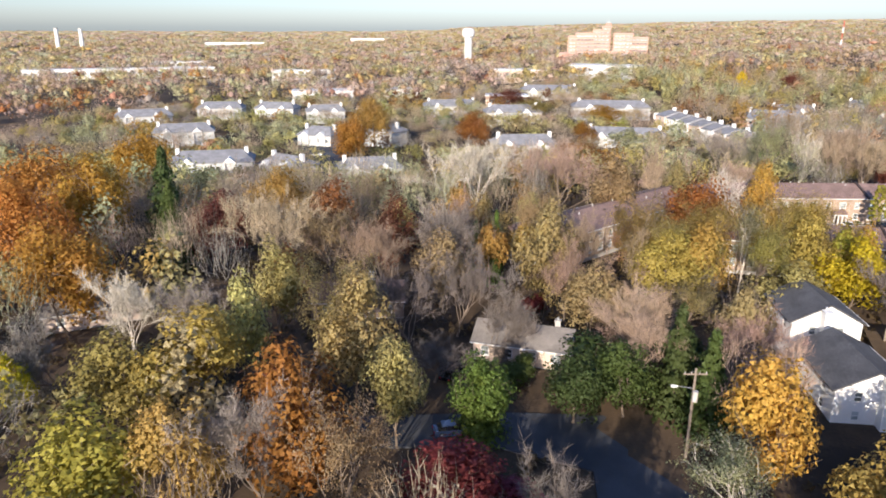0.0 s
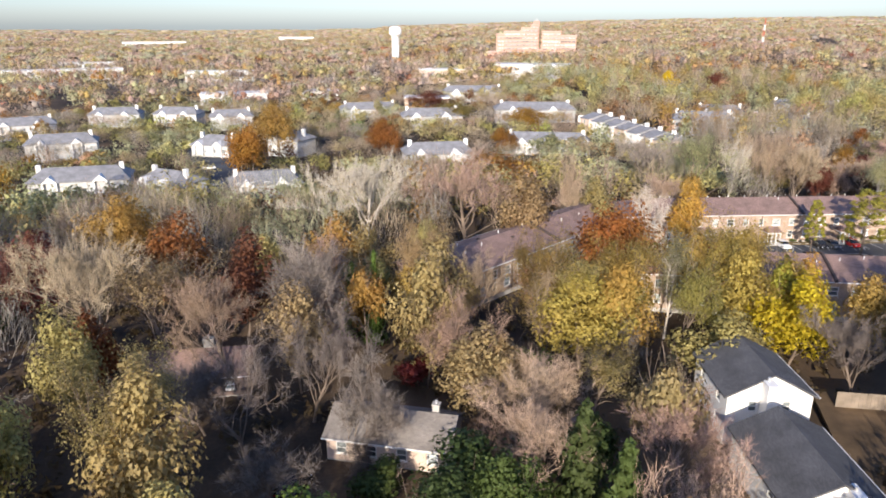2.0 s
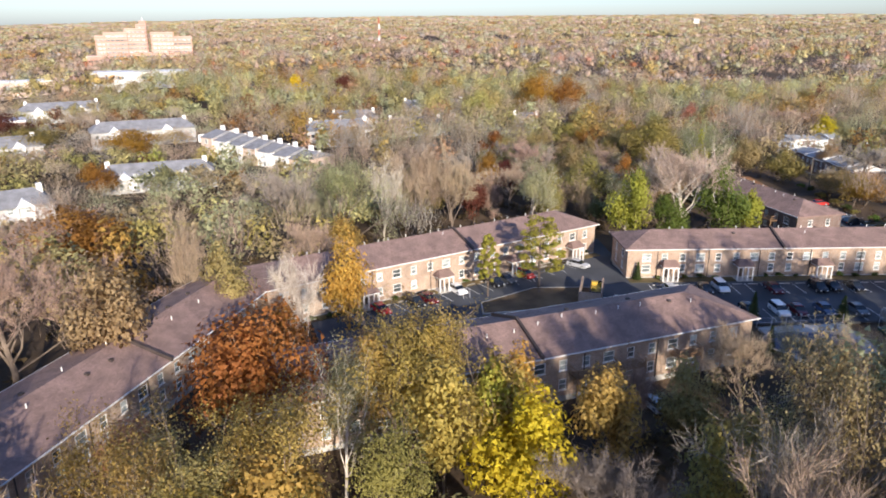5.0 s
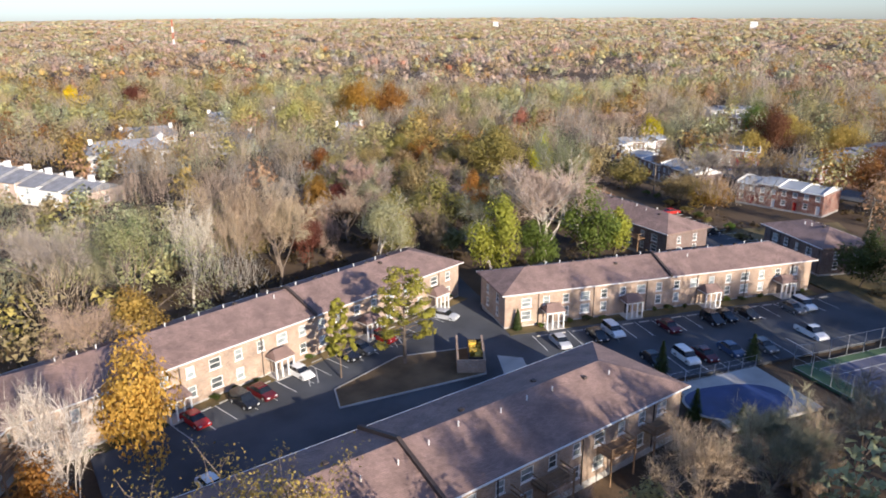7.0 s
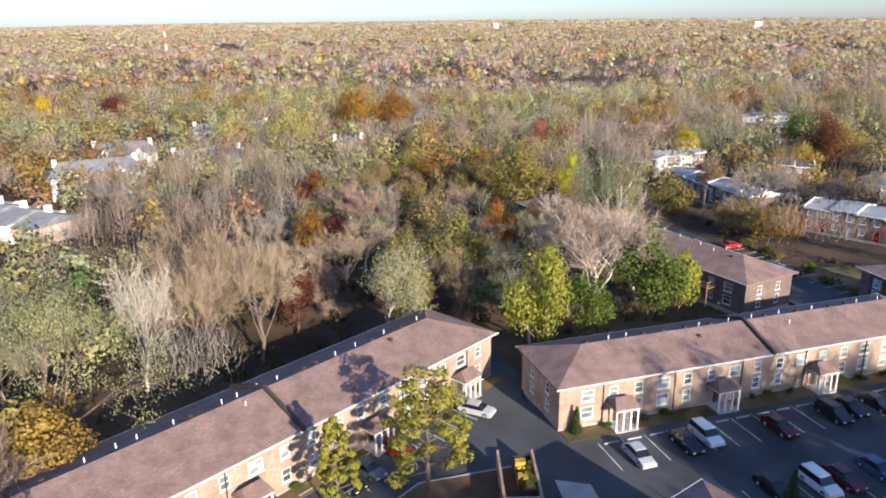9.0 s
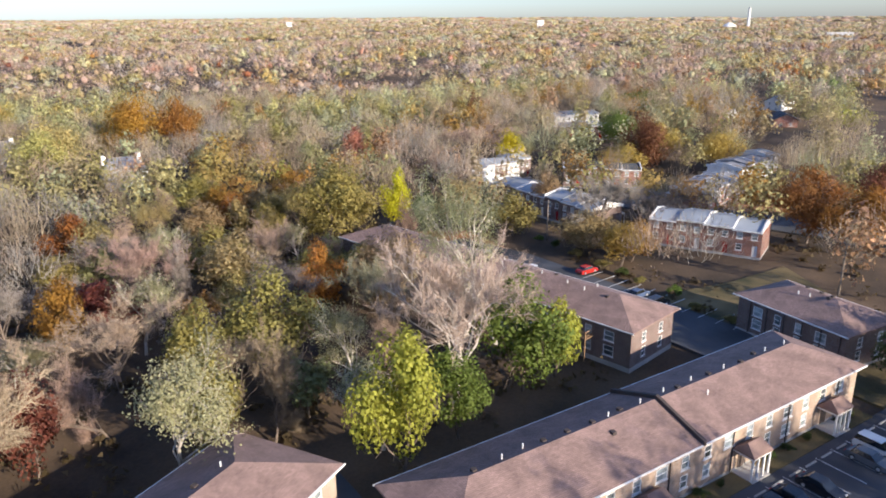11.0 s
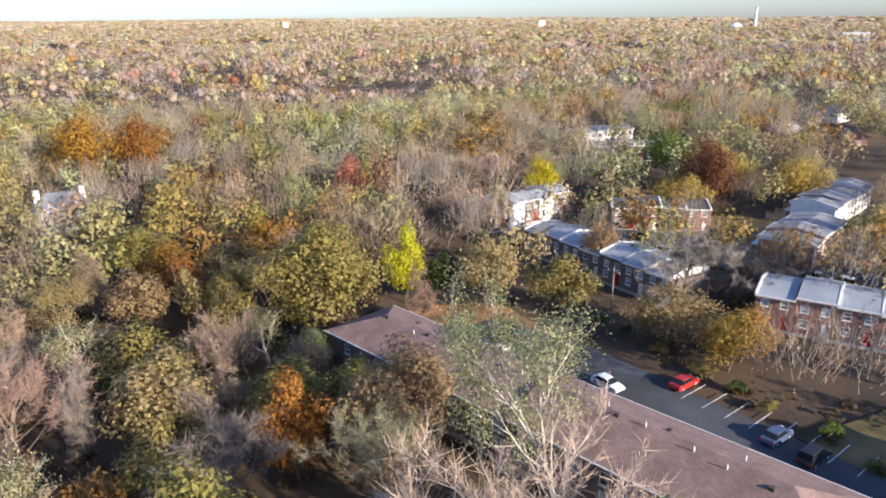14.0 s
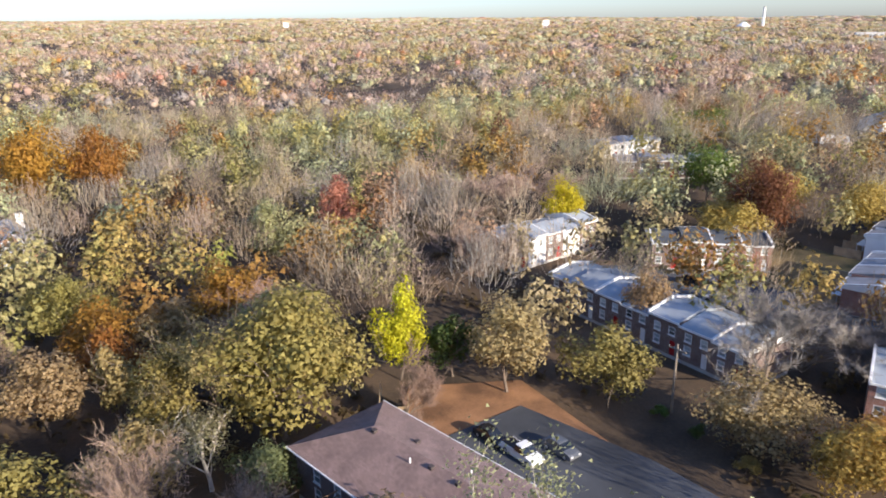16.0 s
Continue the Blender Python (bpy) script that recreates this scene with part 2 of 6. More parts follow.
# ---- building helpers ----
class Geo:
    """Collects faces of one mesh."""

    def __init__(self):
        self.v, self.f = [], []

    def poly(self, pts):
        n = len(self.v)
        self.v += [tuple(p) for p in pts]
        self.f.append(tuple(range(n, n + len(pts))))

    def box(self, x0, y0, z0, x1, y1, z1):
        n = len(self.v)
        self.v += [(x, y, z) for z in (z0, z1) for x, y in ((x0, y0), (x1, y0), (x1, y1), (x0, y1))]
        self.f += [tuple(n + i for i in f) for f in ((3, 2, 1, 0), (4, 5, 6, 7), (0, 1, 5, 4), (1, 2, 6, 5), (2, 3, 7, 6), (3, 0, 4, 7))]
        return self

    def prism(self, pts, z0, z1):
        """An upright slab on a plan outline, given anticlockwise."""
        n, k = len(self.v), len(pts)
        self.v += [(x, y, z0) for x, y in pts] + [(x, y, z1) for x, y in pts]
        self.f += [tuple(n + i for i in reversed(range(k))), tuple(n + k + i for i in range(k))]
        self.f += [(n + i, n + (i + 1) % k, n + k + (i + 1) % k, n + k + i) for i in range(k)]
        return self

    def tube(self, a, b, r0, r1, sides=6, caps=True):
        a, b = Vector(a), Vector(b)
        q = (b - a).to_track_quat("Z", "Y")
        n = len(self.v)
        for p, r in ((a, r0), (b, r1)):
            self.v += [tuple(p + q @ Vector((r * math.cos(2 * math.pi * i / sides), r * math.sin(2 * math.pi * i / sides), 0))) for i in range(sides)]
        self.f += [(n + i, n + (i + 1) % sides, n + sides + (i + 1) % sides, n + sides + i) for i in range(sides)]
        if caps:
            self.f += [tuple(n + i for i in reversed(range(sides))), tuple(n + sides + i for i in range(sides))]
        return self

    def side(self, profile, w0, w1):
        """A side outline in x and z, widened in y from -w to w; w1 is the half width of the upper points."""
        zs = [p[1] for p in profile]
        lo, hi, n, k = min(zs), max(zs), len(self.v), len(profile)
        for s in (-1, 1):
            self.v += [(x, s * (w0 + (w1 - w0) * (z - lo) / (hi - lo)), z) for x, z in profile]
        self.f += [tuple(n + i for i in range(k)), tuple(n + k + i for i in reversed(range(k)))]
        self.f += [(n + (i + 1) % k, n + i, n + k + i, n + k + (i + 1) % k) for i in range(k)]
        return self

    def mesh(self, name, *mats):
        me = bpy.data.meshes.new(name)
        me.from_pydata(self.v, [], self.f)
        for m in mats:
            me.materials.append(m)
        return me


def part(name, geo, material, parent, label="", at=None):
    me = geo.mesh(name, material) if isinstance(geo, Geo) else geo
    ob = new(name, me)
    ob.parent = parent
    if at is not None:
        ob.matrix_local = at
    return tagged(ob, label)


def root(name, x, y, z, turn=0.0):
    ob = new(name)
    ob.empty_display_size = 0.2
    ob.matrix_world = pose(x, y, z, 0, 0, turn)
    return ob


def smooth(v):
    v = min(1.0, max(0.0, v))
    return v * v * (3 - 2 * v)


def ground(x, y):
    """The lie of the land."""
    r = math.hypot(x, y)
    z = 0.5 + 7 * smooth((y - 300) / 150) * smooth((x - 20) / 120) - 6 * smooth((y - 125) / 85) * smooth((40 - x) / 60)
    z += 3.5 * smooth((x - 285) / 60) * smooth((330 - y) / 100) + 3.0 * smooth(1.4 - math.hypot((x - 49) / 16, (y - 78) / 16)) * 0.5
    east = smooth((math.degrees(math.atan2(x, max(1.0, y))) + 15) / 35)
    z += (r > 700) * (0.0045 + 0.0045 * east) * max(0, r - 700)
    az = math.degrees(math.atan2(x, max(1.0, y)))
    z += 0.0125 * smooth((az + 10) / 45) * (1 - 0.75 * smooth((az - 50) / 45)) * 0.9 * max(0, r - 560)
    z += noise.noise(Vector((x * 0.004, y * 0.004, 3))) * 6 * smooth((r - 320) / 300)
    return z


def sheet(name, pts, z, mat, label, thick=0.35, category="ground"):
    g = Geo().prism(pts, z - thick, z)
    return tagged(new(name, g.mesh(name, mat)), label, category, kind="structure")


def grid_wall(geo, length, height, holes, thick, place):
    """A wall of real thickness with holes (u0, z0, u1, z1) through it; place maps (u, depth, z) to the mesh."""
    us = sorted({0.0, length, *[h[0] for h in holes], *[h[2] for h in holes]})
    for a, b in zip(us, us[1:]):
        mid = (a + b) / 2
        cuts = sorted((h[1], h[3]) for h in holes if h[0] < mid < h[2])
        z = 0.0
        for lo, hi in cuts + [(height, height)]:
            if lo > z + 1e-4:
                n = len(geo.v)
                geo.v += [place(u, d, zz) for zz in (z, lo) for u, d in ((a, 0), (b, 0), (b, thick), (a, thick))]
                geo.f += [tuple(n + i for i in f) for f in ((3, 2, 1, 0), (4, 5, 6, 7), (0, 1, 5, 4), (1, 2, 6, 5), (2, 3, 7, 6), (3, 0, 4, 7))]
            z = max(z, hi)


WINDOWS = {}


def window_meshes(w, h, trim):
    key = (w, h, trim.name)
    if key not in WINDOWS:
        t = 0.09
        g = Geo()
        for y in (-0.05, 0.08):
            g.v += [(0, y, 0), (w, y, 0), (w, y, h), (0, y, h), (t, y, t), (w - t, y, t), (w - t, y, h - t), (t, y, h - t)]
        for i in range(4):
            j = (i + 1) % 4
            g.f += [(i, j, j + 4, i + 4), (i + 12, j + 12, j + 8, i + 8), (i + 8, j + 8, j, i), (i + 4, j + 4, j + 12, i + 12)]
        bar = Geo().box(t, -0.03, h / 2 - 0.035, w - t, 0.06, h / 2 + 0.035)
        s = Geo().box(-0.08, -0.12, -0.1, w + 0.08, 0.0, -0.004)
        WINDOWS[key] = (g.mesh("window_frame", trim), bar.mesh("glazing_bar", trim), Geo().box(t, 0.02, t, w - t, 0.04, h - t).mesh("pane", GLASS), s.mesh("window_sill", trim))
    return WINDOWS[key]


def add_window(parent, w, h, m, trim):
    frame_me, bar_me, pane_me, sill_me = window_meshes(w, h, trim)
    win = part("window", frame_me, None, parent, at=m)
    part("glazing_bar", bar_me, None, win)
    part("pane", pane_me, None, win)
    part("window_sill", sill_me, None, win)
    return win


def hip_roof(geo, x0, y0, x1, y1, z, rise, thick=0.22, run=None):
    """A hipped roof over a plan rectangle, its ridge along the longer side."""
    if x1 - x0 >= y1 - y0:
        h = (y1 - y0) / 2 if run is None else run
        r = [(x0 + h, (y0 + y1) / 2, z + rise), (x1 - h, (y0 + y1) / 2, z + rise)]
        order = ((0, 1, 5, 4), (2, 3, 4, 5), (1, 2, 5), (3, 0, 4))
    else:
        h = (x1 - x0) / 2 if run is None else run
        r = [((x0 + x1) / 2, y0 + h, z + rise), ((x0 + x1) / 2, y1 - h, z + rise)]
        order = ((1, 2, 5, 4), (3, 0, 4, 5), (0, 1, 4), (2, 3, 5))
    n = len(geo.v)
    geo.v += [(x0, y0, z), (x1, y0, z), (x1, y1, z), (x0, y1, z), *r] + [(x0, y0, z - thick), (x1, y0, z - thick), (x1, y1, z - thick), (x0, y1, z - thick)]
    geo.f += [tuple(n + i for i in f) for f in order]
    geo.f += [tuple(n + i for i in f) for f in ((6, 7, 1, 0), (7, 8, 2, 1), (8, 9, 3, 2), (9, 6, 0, 3), (9, 8, 7, 6))]


def gable_roof(geo, x0, y0, x1, y1, z, rise, thick=0.2):
    """A gabled roof slab, ridge along x."""
    ym = (y0 + y1) / 2
    n = len(geo.v)
    geo.v += [(x, y, zz) for x in (x0, x1) for y, zz in ((y0, z), (ym, z + rise), (y1, z), (y1, z - thick), (ym, z + rise - thick), (y0, z - thick))]
    geo.f += [tuple(n + i for i in f) for f in ((0, 6, 7, 1), (1, 7, 8, 2), (3, 9, 10, 4), (4, 10, 11, 5), (2, 8, 9, 3), (5, 11, 6, 0), (0, 1, 4, 5), (1, 2, 3, 4), (11, 10, 7, 6), (10, 9, 8, 7))]


# ---- the land ----
def build_ground():
    rings = [0, 30, 60, 90, 120, 150, 180, 210, 240, 270, 300, 330, 360, 400, 450, 500, 560, 640, 740, 860, 1000, 1200, 1500, 1900, 2400, 3000, 3700, 4700]
    cx, cy, sides = 90.0, 110.0, 96
    verts, faces = [(cx, cy, ground(cx, cy))], []
    for r in rings[1:]:
        for i in range(sides):
            a = 2 * math.pi * i / sides
            x, y = cx + r * math.cos(a), cy + r * math.sin(a)
            verts.append((x, y, ground(x, y)))
    faces += [(0, 1 + i, 1 + (i + 1) % sides) for i in range(sides)]
    for k in range(len(rings) - 2):
        a, b = 1 + k * sides, 1 + (k + 1) * sides
        faces += [(a + i, b + i, b + (i + 1) % sides, a + (i + 1) % sides) for i in range(sides)]
    me = bpy.data.meshes.new("ground")
    me.from_pydata(verts, [], faces)
    me.materials.append(LITTER)
    for p in me.polygons:
        p.use_smooth = True
    tagged(new("ground", me), "brown leaf-littered ground under the autumn woods", "ground", kind="structure")


build_ground()
LOT = 1.0
sheet("parking_lot", [(58, 129), (84, 126.5), (107, 121.5), (127, 108), (156, 92), (167, 104), (117.5, 135.5), (121.5, 145.5), (124.5, 147), (131, 158), (125, 160), (123, 150.6), (64, 151.2)], LOT,
      ASPHALT, "weathered grey asphalt parking lot between the brick apartments", category="parking lot")
sheet("rear_parking_lot", [(170, 124), (181, 119.5), (203, 160), (208, 176), (199, 181), (186, 152)], 0.9, ASPHALT, "asphalt parking lot beside the long apartment block", category="parking lot")
sheet("leafy_yard", [(191, 168), (204, 164), (214, 178), (207, 190), (197, 187)], 0.8, LEAFY_DIRT, "bare yard strewn with fallen brown leaves", category="yard")
sheet("street", [(236, 108), (247, 104), (256, 140), (266, 166), (258, 186), (246, 184), (252, 166), (244, 144)], 0.85, ASPHALT, "grey street between the townhouse rows", category="road")
sheet("townhouse_yard", [(258, 140), (275, 128), (292, 150), (282, 172), (268, 168)], 0.8, LAWN, "patchy lawn in front of the townhouses", category="lawn")
sheet("brick_red_yard", [(240, 118), (262, 112), (300, 105), (306, 112), (275, 126), (250, 138)], 0.78, LEAFY_DIRT, "orange leaf-covered yard by the street", category="yard")
sheet("side_lawn", [(178, 117), (200, 108), (214, 116), (202, 124), (190, 135)], 0.8, LAWN, "shaded lawn behind the townhouse row", category="lawn")
sheet("east_lawn", [(160, 98), (176, 92), (186, 112), (172, 116)], 0.8, LAWN, "shaded lawn beside the parking lot", category="lawn")
sheet("lane", [(-12, 64), (6, 64), (15, 60), (13, 40), (21, 40), (24, 58), (27, 70), (8, 71), (-12, 70)], 0.72, ASPHALT, "narrow asphalt lane in the shade of the trees", category="road")
sheet("west_street", [(-50, 240), (-30, 215), (-22, 218), (-34, 250), (-62, 330), (-72, 330)], -3.2, ASPHALT, "asphalt drive between the apartment houses", category="road")
sheet("house_yard", [(52, 70), (80, 74), (84, 84), (60, 92)], 1.9, DRYGRASS, "leaf-strewn yard beside the white house", category="yard")
sheet("grass_island", [(87.3, 139.3), (104.9, 131.6), (110.6, 136.8), (101, 143.2), (89.6, 142.8)], LOT + 0.16, DRYGRASS, "low island of dry brown grass in the parking lot", category="island")


def strip(name, a, b, width, z, mat, label, high=0.012, category="line"):
    """A straight raised strip from a to b."""
    a, b = Vector(a), Vector(b)
    n = Vector((-(b - a).y, (b - a).x)).normalized() * width / 2
    return sheet(name, [(a - n)[:], (b - n)[:], (b + n)[:], (a + n)[:]], z + high, mat, label, high + 0.02, category)


strip("kerb", (87.2, 139.2), (104.8, 131.5), 0.18, LOT + 0.02, CONCRETE, "pale concrete kerb along the grass island", 0.17, "kerb")
strip("kerb", (104.8, 131.5), (110.7, 136.7), 0.18, LOT + 0.02, CONCRETE, "pale concrete kerb along the grass island", 0.17, "kerb")
strip("kerb", (110.7, 136.9), (101, 143.3), 0.18, LOT + 0.02, CONCRETE, "pale concrete kerb along the grass island", 0.17, "kerb")
strip("kerb", (101, 143.3), (89.6, 142.9), 0.18, LOT + 0.02, CONCRETE, "pale concrete kerb along the grass island", 0.17, "kerb")
strip("kerb", (89.6, 142.9), (87.2, 139.2), 0.18, LOT + 0.02, CONCRETE, "pale concrete kerb along the grass island", 0.17, "kerb")

sheet("front_lawn", [(65.4, 151.0), (123.4, 149.6), (123.4, 151.4), (65.4, 152.9)], LOT + 0.06, LAWN, "narrow grass strip before the brick block", category="lawn")
sheet("front_lawn", [(116.4, 136.0), (162.0, 107.0), (163.2, 108.9), (117.6, 137.9)], LOT + 0.06, LAWN, "narrow grass strip before the brick block", category="lawn")
for k in range(16):
    x = 74 + 2.75 * k
    strip("wheel_stop", (x - 0.85, 150.75), (x + 0.85, 150.75), 0.16, LOT, CONCRETE, "pale concrete wheel stop", 0.13, "wheel stop")

# stall lines: in front of the north block, the south-east block and the pool
for k in range(17):
    x = 72.6 + 2.75 * k
    strip("stall_line", (x, 146.2), (x, 151.0), 0.11, LOT, PAINT_LINE, "worn white parking stall line")
DB = Vector((0.846, -0.533))
NB = Vector((-0.533, -0.846))
for k in range(19):
    p = Vector((116.6, 134.6)) + DB * (2.0 + 2.75 * k)
    strip("stall_line", p, p + NB * 5, 0.11, LOT, PAINT_LINE, "worn white parking stall line")
    q = p + DB * 1.37 + NB * 0.35
    strip("wheel_stop", q - DB * 0.85, q + DB * 0.85, 0.16, LOT, CONCRETE, "pale concrete wheel stop", 0.13, "wheel stop")
for k in range(10):
    p = Vector((117.2, 115.0)) + DB * (2.75 * k)
    strip("stall_line", p, p - NB * 5, 0.11, LOT, PAINT_LINE, "worn white parking stall line")
for k in range(11):
    p = Vector((181.0, 122.5)) + Vector((0.45, 0.89)) * (2.8 * k)
    strip("stall_line", p, p + Vector((4.6, -2.3)), 0.11, 0.9, PAINT_LINE, "worn white parking stall line")
for a, b in (((88.3, 146.0), (91.6, 150.8)), ((89.6, 146.0), (91.9, 149.4)), ((103.2, 145.6), (105.5, 149.6)), ((104.2, 145.6), (105.7, 148.2))):
    strip("hatch_line", a, b, 0.12, LOT, PAINT_LINE, "worn white diagonal hatch line on the asphalt")

# pool with its deck, the court
DECK = sheet("pool_deck", [(117.3, 112.4), (112, 103.2), (123.6, 97.0), (129.1, 106.3)], LOT + 0.05, CONCRETE, "pale concrete deck round the covered pool", category="deck")


def build_pool():
    g, c = Geo(), Vector((118.6, 104.9))
    u, v = Vector((0.80, -0.60)), Vector((0.60, 0.80))
    pts = []
    for i in range(48):
        a = 2 * math.pi * i / 48
        ca, sa = math.cos(a), math.sin(a)
        pts.append((c + u * 6.3 * math.copysign(abs(ca) ** 0.8, ca) + v * 3.7 * math.copysign(abs(sa) ** 0.8, sa))[:])
    rim = [(c + (Vector(p) - c) * 1.05)[:] for p in pts]
    r = root("swimming_pool", c.x, c.y, 0)
    shift = lambda ps: [(p[0] - c.x, p[1] - c.y) for p in ps]
    part("coping", Geo().prism(shift(rim), LOT, LOT + 0.10), CONCRETE, r, "pale concrete coping")
    part("cover", Geo().prism(shift(pts), LOT + 0.02, LOT + 0.13), POOLCOVER, r, "dark blue safety cover")
    tagged(r, "oval swimming pool under a dark blue winter cover", "pool")


build_pool()
UC, VC = Vector((0.882, -0.471)), Vector((-0.471, -0.882))
C0 = Vector((131.9, 102.6))
court = [C0, C0 + VC * 17, C0 + VC * 17 + UC * 34, C0 + UC * 34]
sheet("tennis_court", [p[:] for p in court], LOT + 0.04, COURTGREEN, "green surround of the tennis court", category="court")
inner = [C0 + UC * 3 + VC * 1.6, C0 + UC * 3 + VC * 14, C0 + UC * 30 + VC * 14, C0 + UC * 30 + VC * 1.6]
sheet("court_floor", [p[:] for p in inner], LOT + 0.06, COURTBLUE, "slate blue painted tennis court floor", category="court")
for a, b in ((0, 3), (0, 1), (1, 2)):
    strip("court_line", inner[a], inner[b], 0.12, LOT + 0.06, PAINT_LINE, "white painted court line")
strip("court_line", C0 + UC * 3 + VC * 3.6, C0 + UC * 30 + VC * 3.6, 0.1, LOT + 0.06, PAINT_LINE, "white painted court line")
strip("court_line", C0 + UC * 10 + VC * 3.6, C0 + UC * 10 + VC * 14, 0.1, LOT + 0.06, PAINT_LINE, "white painted court line")


def wire_fence(a, b, high, z, posts, label):
    a, b = Vector((*a, z)), Vector((*b, z))
    r = root("fence", *a)
    d = b - a
    for i in range(posts + 1):
        p = d * i / posts
        part("post", Geo().tube(p, p + Vector((0, 0, high)), 0.045, 0.045, 6), STEEL, r)
    for h in (0.08, high * 0.5, high - 0.03):
        part("rail", Geo().tube(Vector((0, 0, h)), d + Vector((0, 0, h)), 0.02, 0.02, 4), STEEL, r)
    tagged(r, label, "fence")


wire_fence(C0[:], (C0 + UC * 34)[:], 3.0, LOT, 11, "tall thin wire fence of the tennis court")
wire_fence(C0[:], (C0 + VC * 17)[:], 3.0, LOT, 6, "tall thin wire fence of the tennis court")
wire_fence((117.2, 112.6), (129.3, 106.4), 1.5, LOT, 6, "low wire fence round the pool deck")


# ---- apartment blocks ----
def balcony(parent, m, w=3.6, z=3.0):
    g = Geo().box(0, -1.9, z, w, 0, z + 0.16)
    b = part("balcony", g, WOOD, parent, "weathered wooden balcony", at=m)
    for x in (0.08, w - 0.08):
        part("post", Geo().box(x - 0.07, -1.9, 0, x + 0.07, -1.76, z + 1.1), WOOD, b)
    for zz in (0.45, 1.0):
        part("rail", Geo().box(0, -1.88, z + zz, w, -1.80, z + zz + 0.09), WOOD, b)
        part("rail", Geo().box(0.02, -1.79, z + zz, 0.1, 0, z + zz + 0.09), WOOD, b)
        part("rail", Geo().box(w - 0.1, -1.79, z + zz, w - 0.02, 0, z + zz + 0.09), WOOD, b)
    slat = Geo().box(-0.025, -1.87, z + 0.16, 0.025, -1.82, z + 1.0).mesh("baluster", WOOD)
    for i in range(12):
        part("baluster", slat, None, b, at=pose(0.15 + i * (w - 0.3) / 11, 0, 0))


def portico(parent, m):
    g = Geo()
    hip_roof(g, 0, -2.3, 3.0, 0, 2.75, 0.95, 0.14, 0.5)
    p = part("porch_roof", g, SHINGLE, parent, "small brown shingled porch roof", at=m)
    part("porch_beam", Geo().box(0.1, -2.2, 2.38, 2.9, -0.02, 2.6), TRIM, p, "white porch beam")
    for x, y in ((0.2, -2.1), (1.05, -2.1), (1.95, -2.1), (2.8, -2.1)):
        part("porch_post", Geo().box(x - 0.09, y - 0.09, 0, x + 0.09, y + 0.09, 2.38), TRIM, p, "white porch post")
    part("door", Geo().box(1.0, -0.06, 0.1, 2.0, 0.1, 2.2), DARKTRIM, p, "dark entrance door")
    part("step", Geo().box(0.1, -2.4, -0.25, 2.9, 0, 0.1), CONCRETE, p, "concrete step")


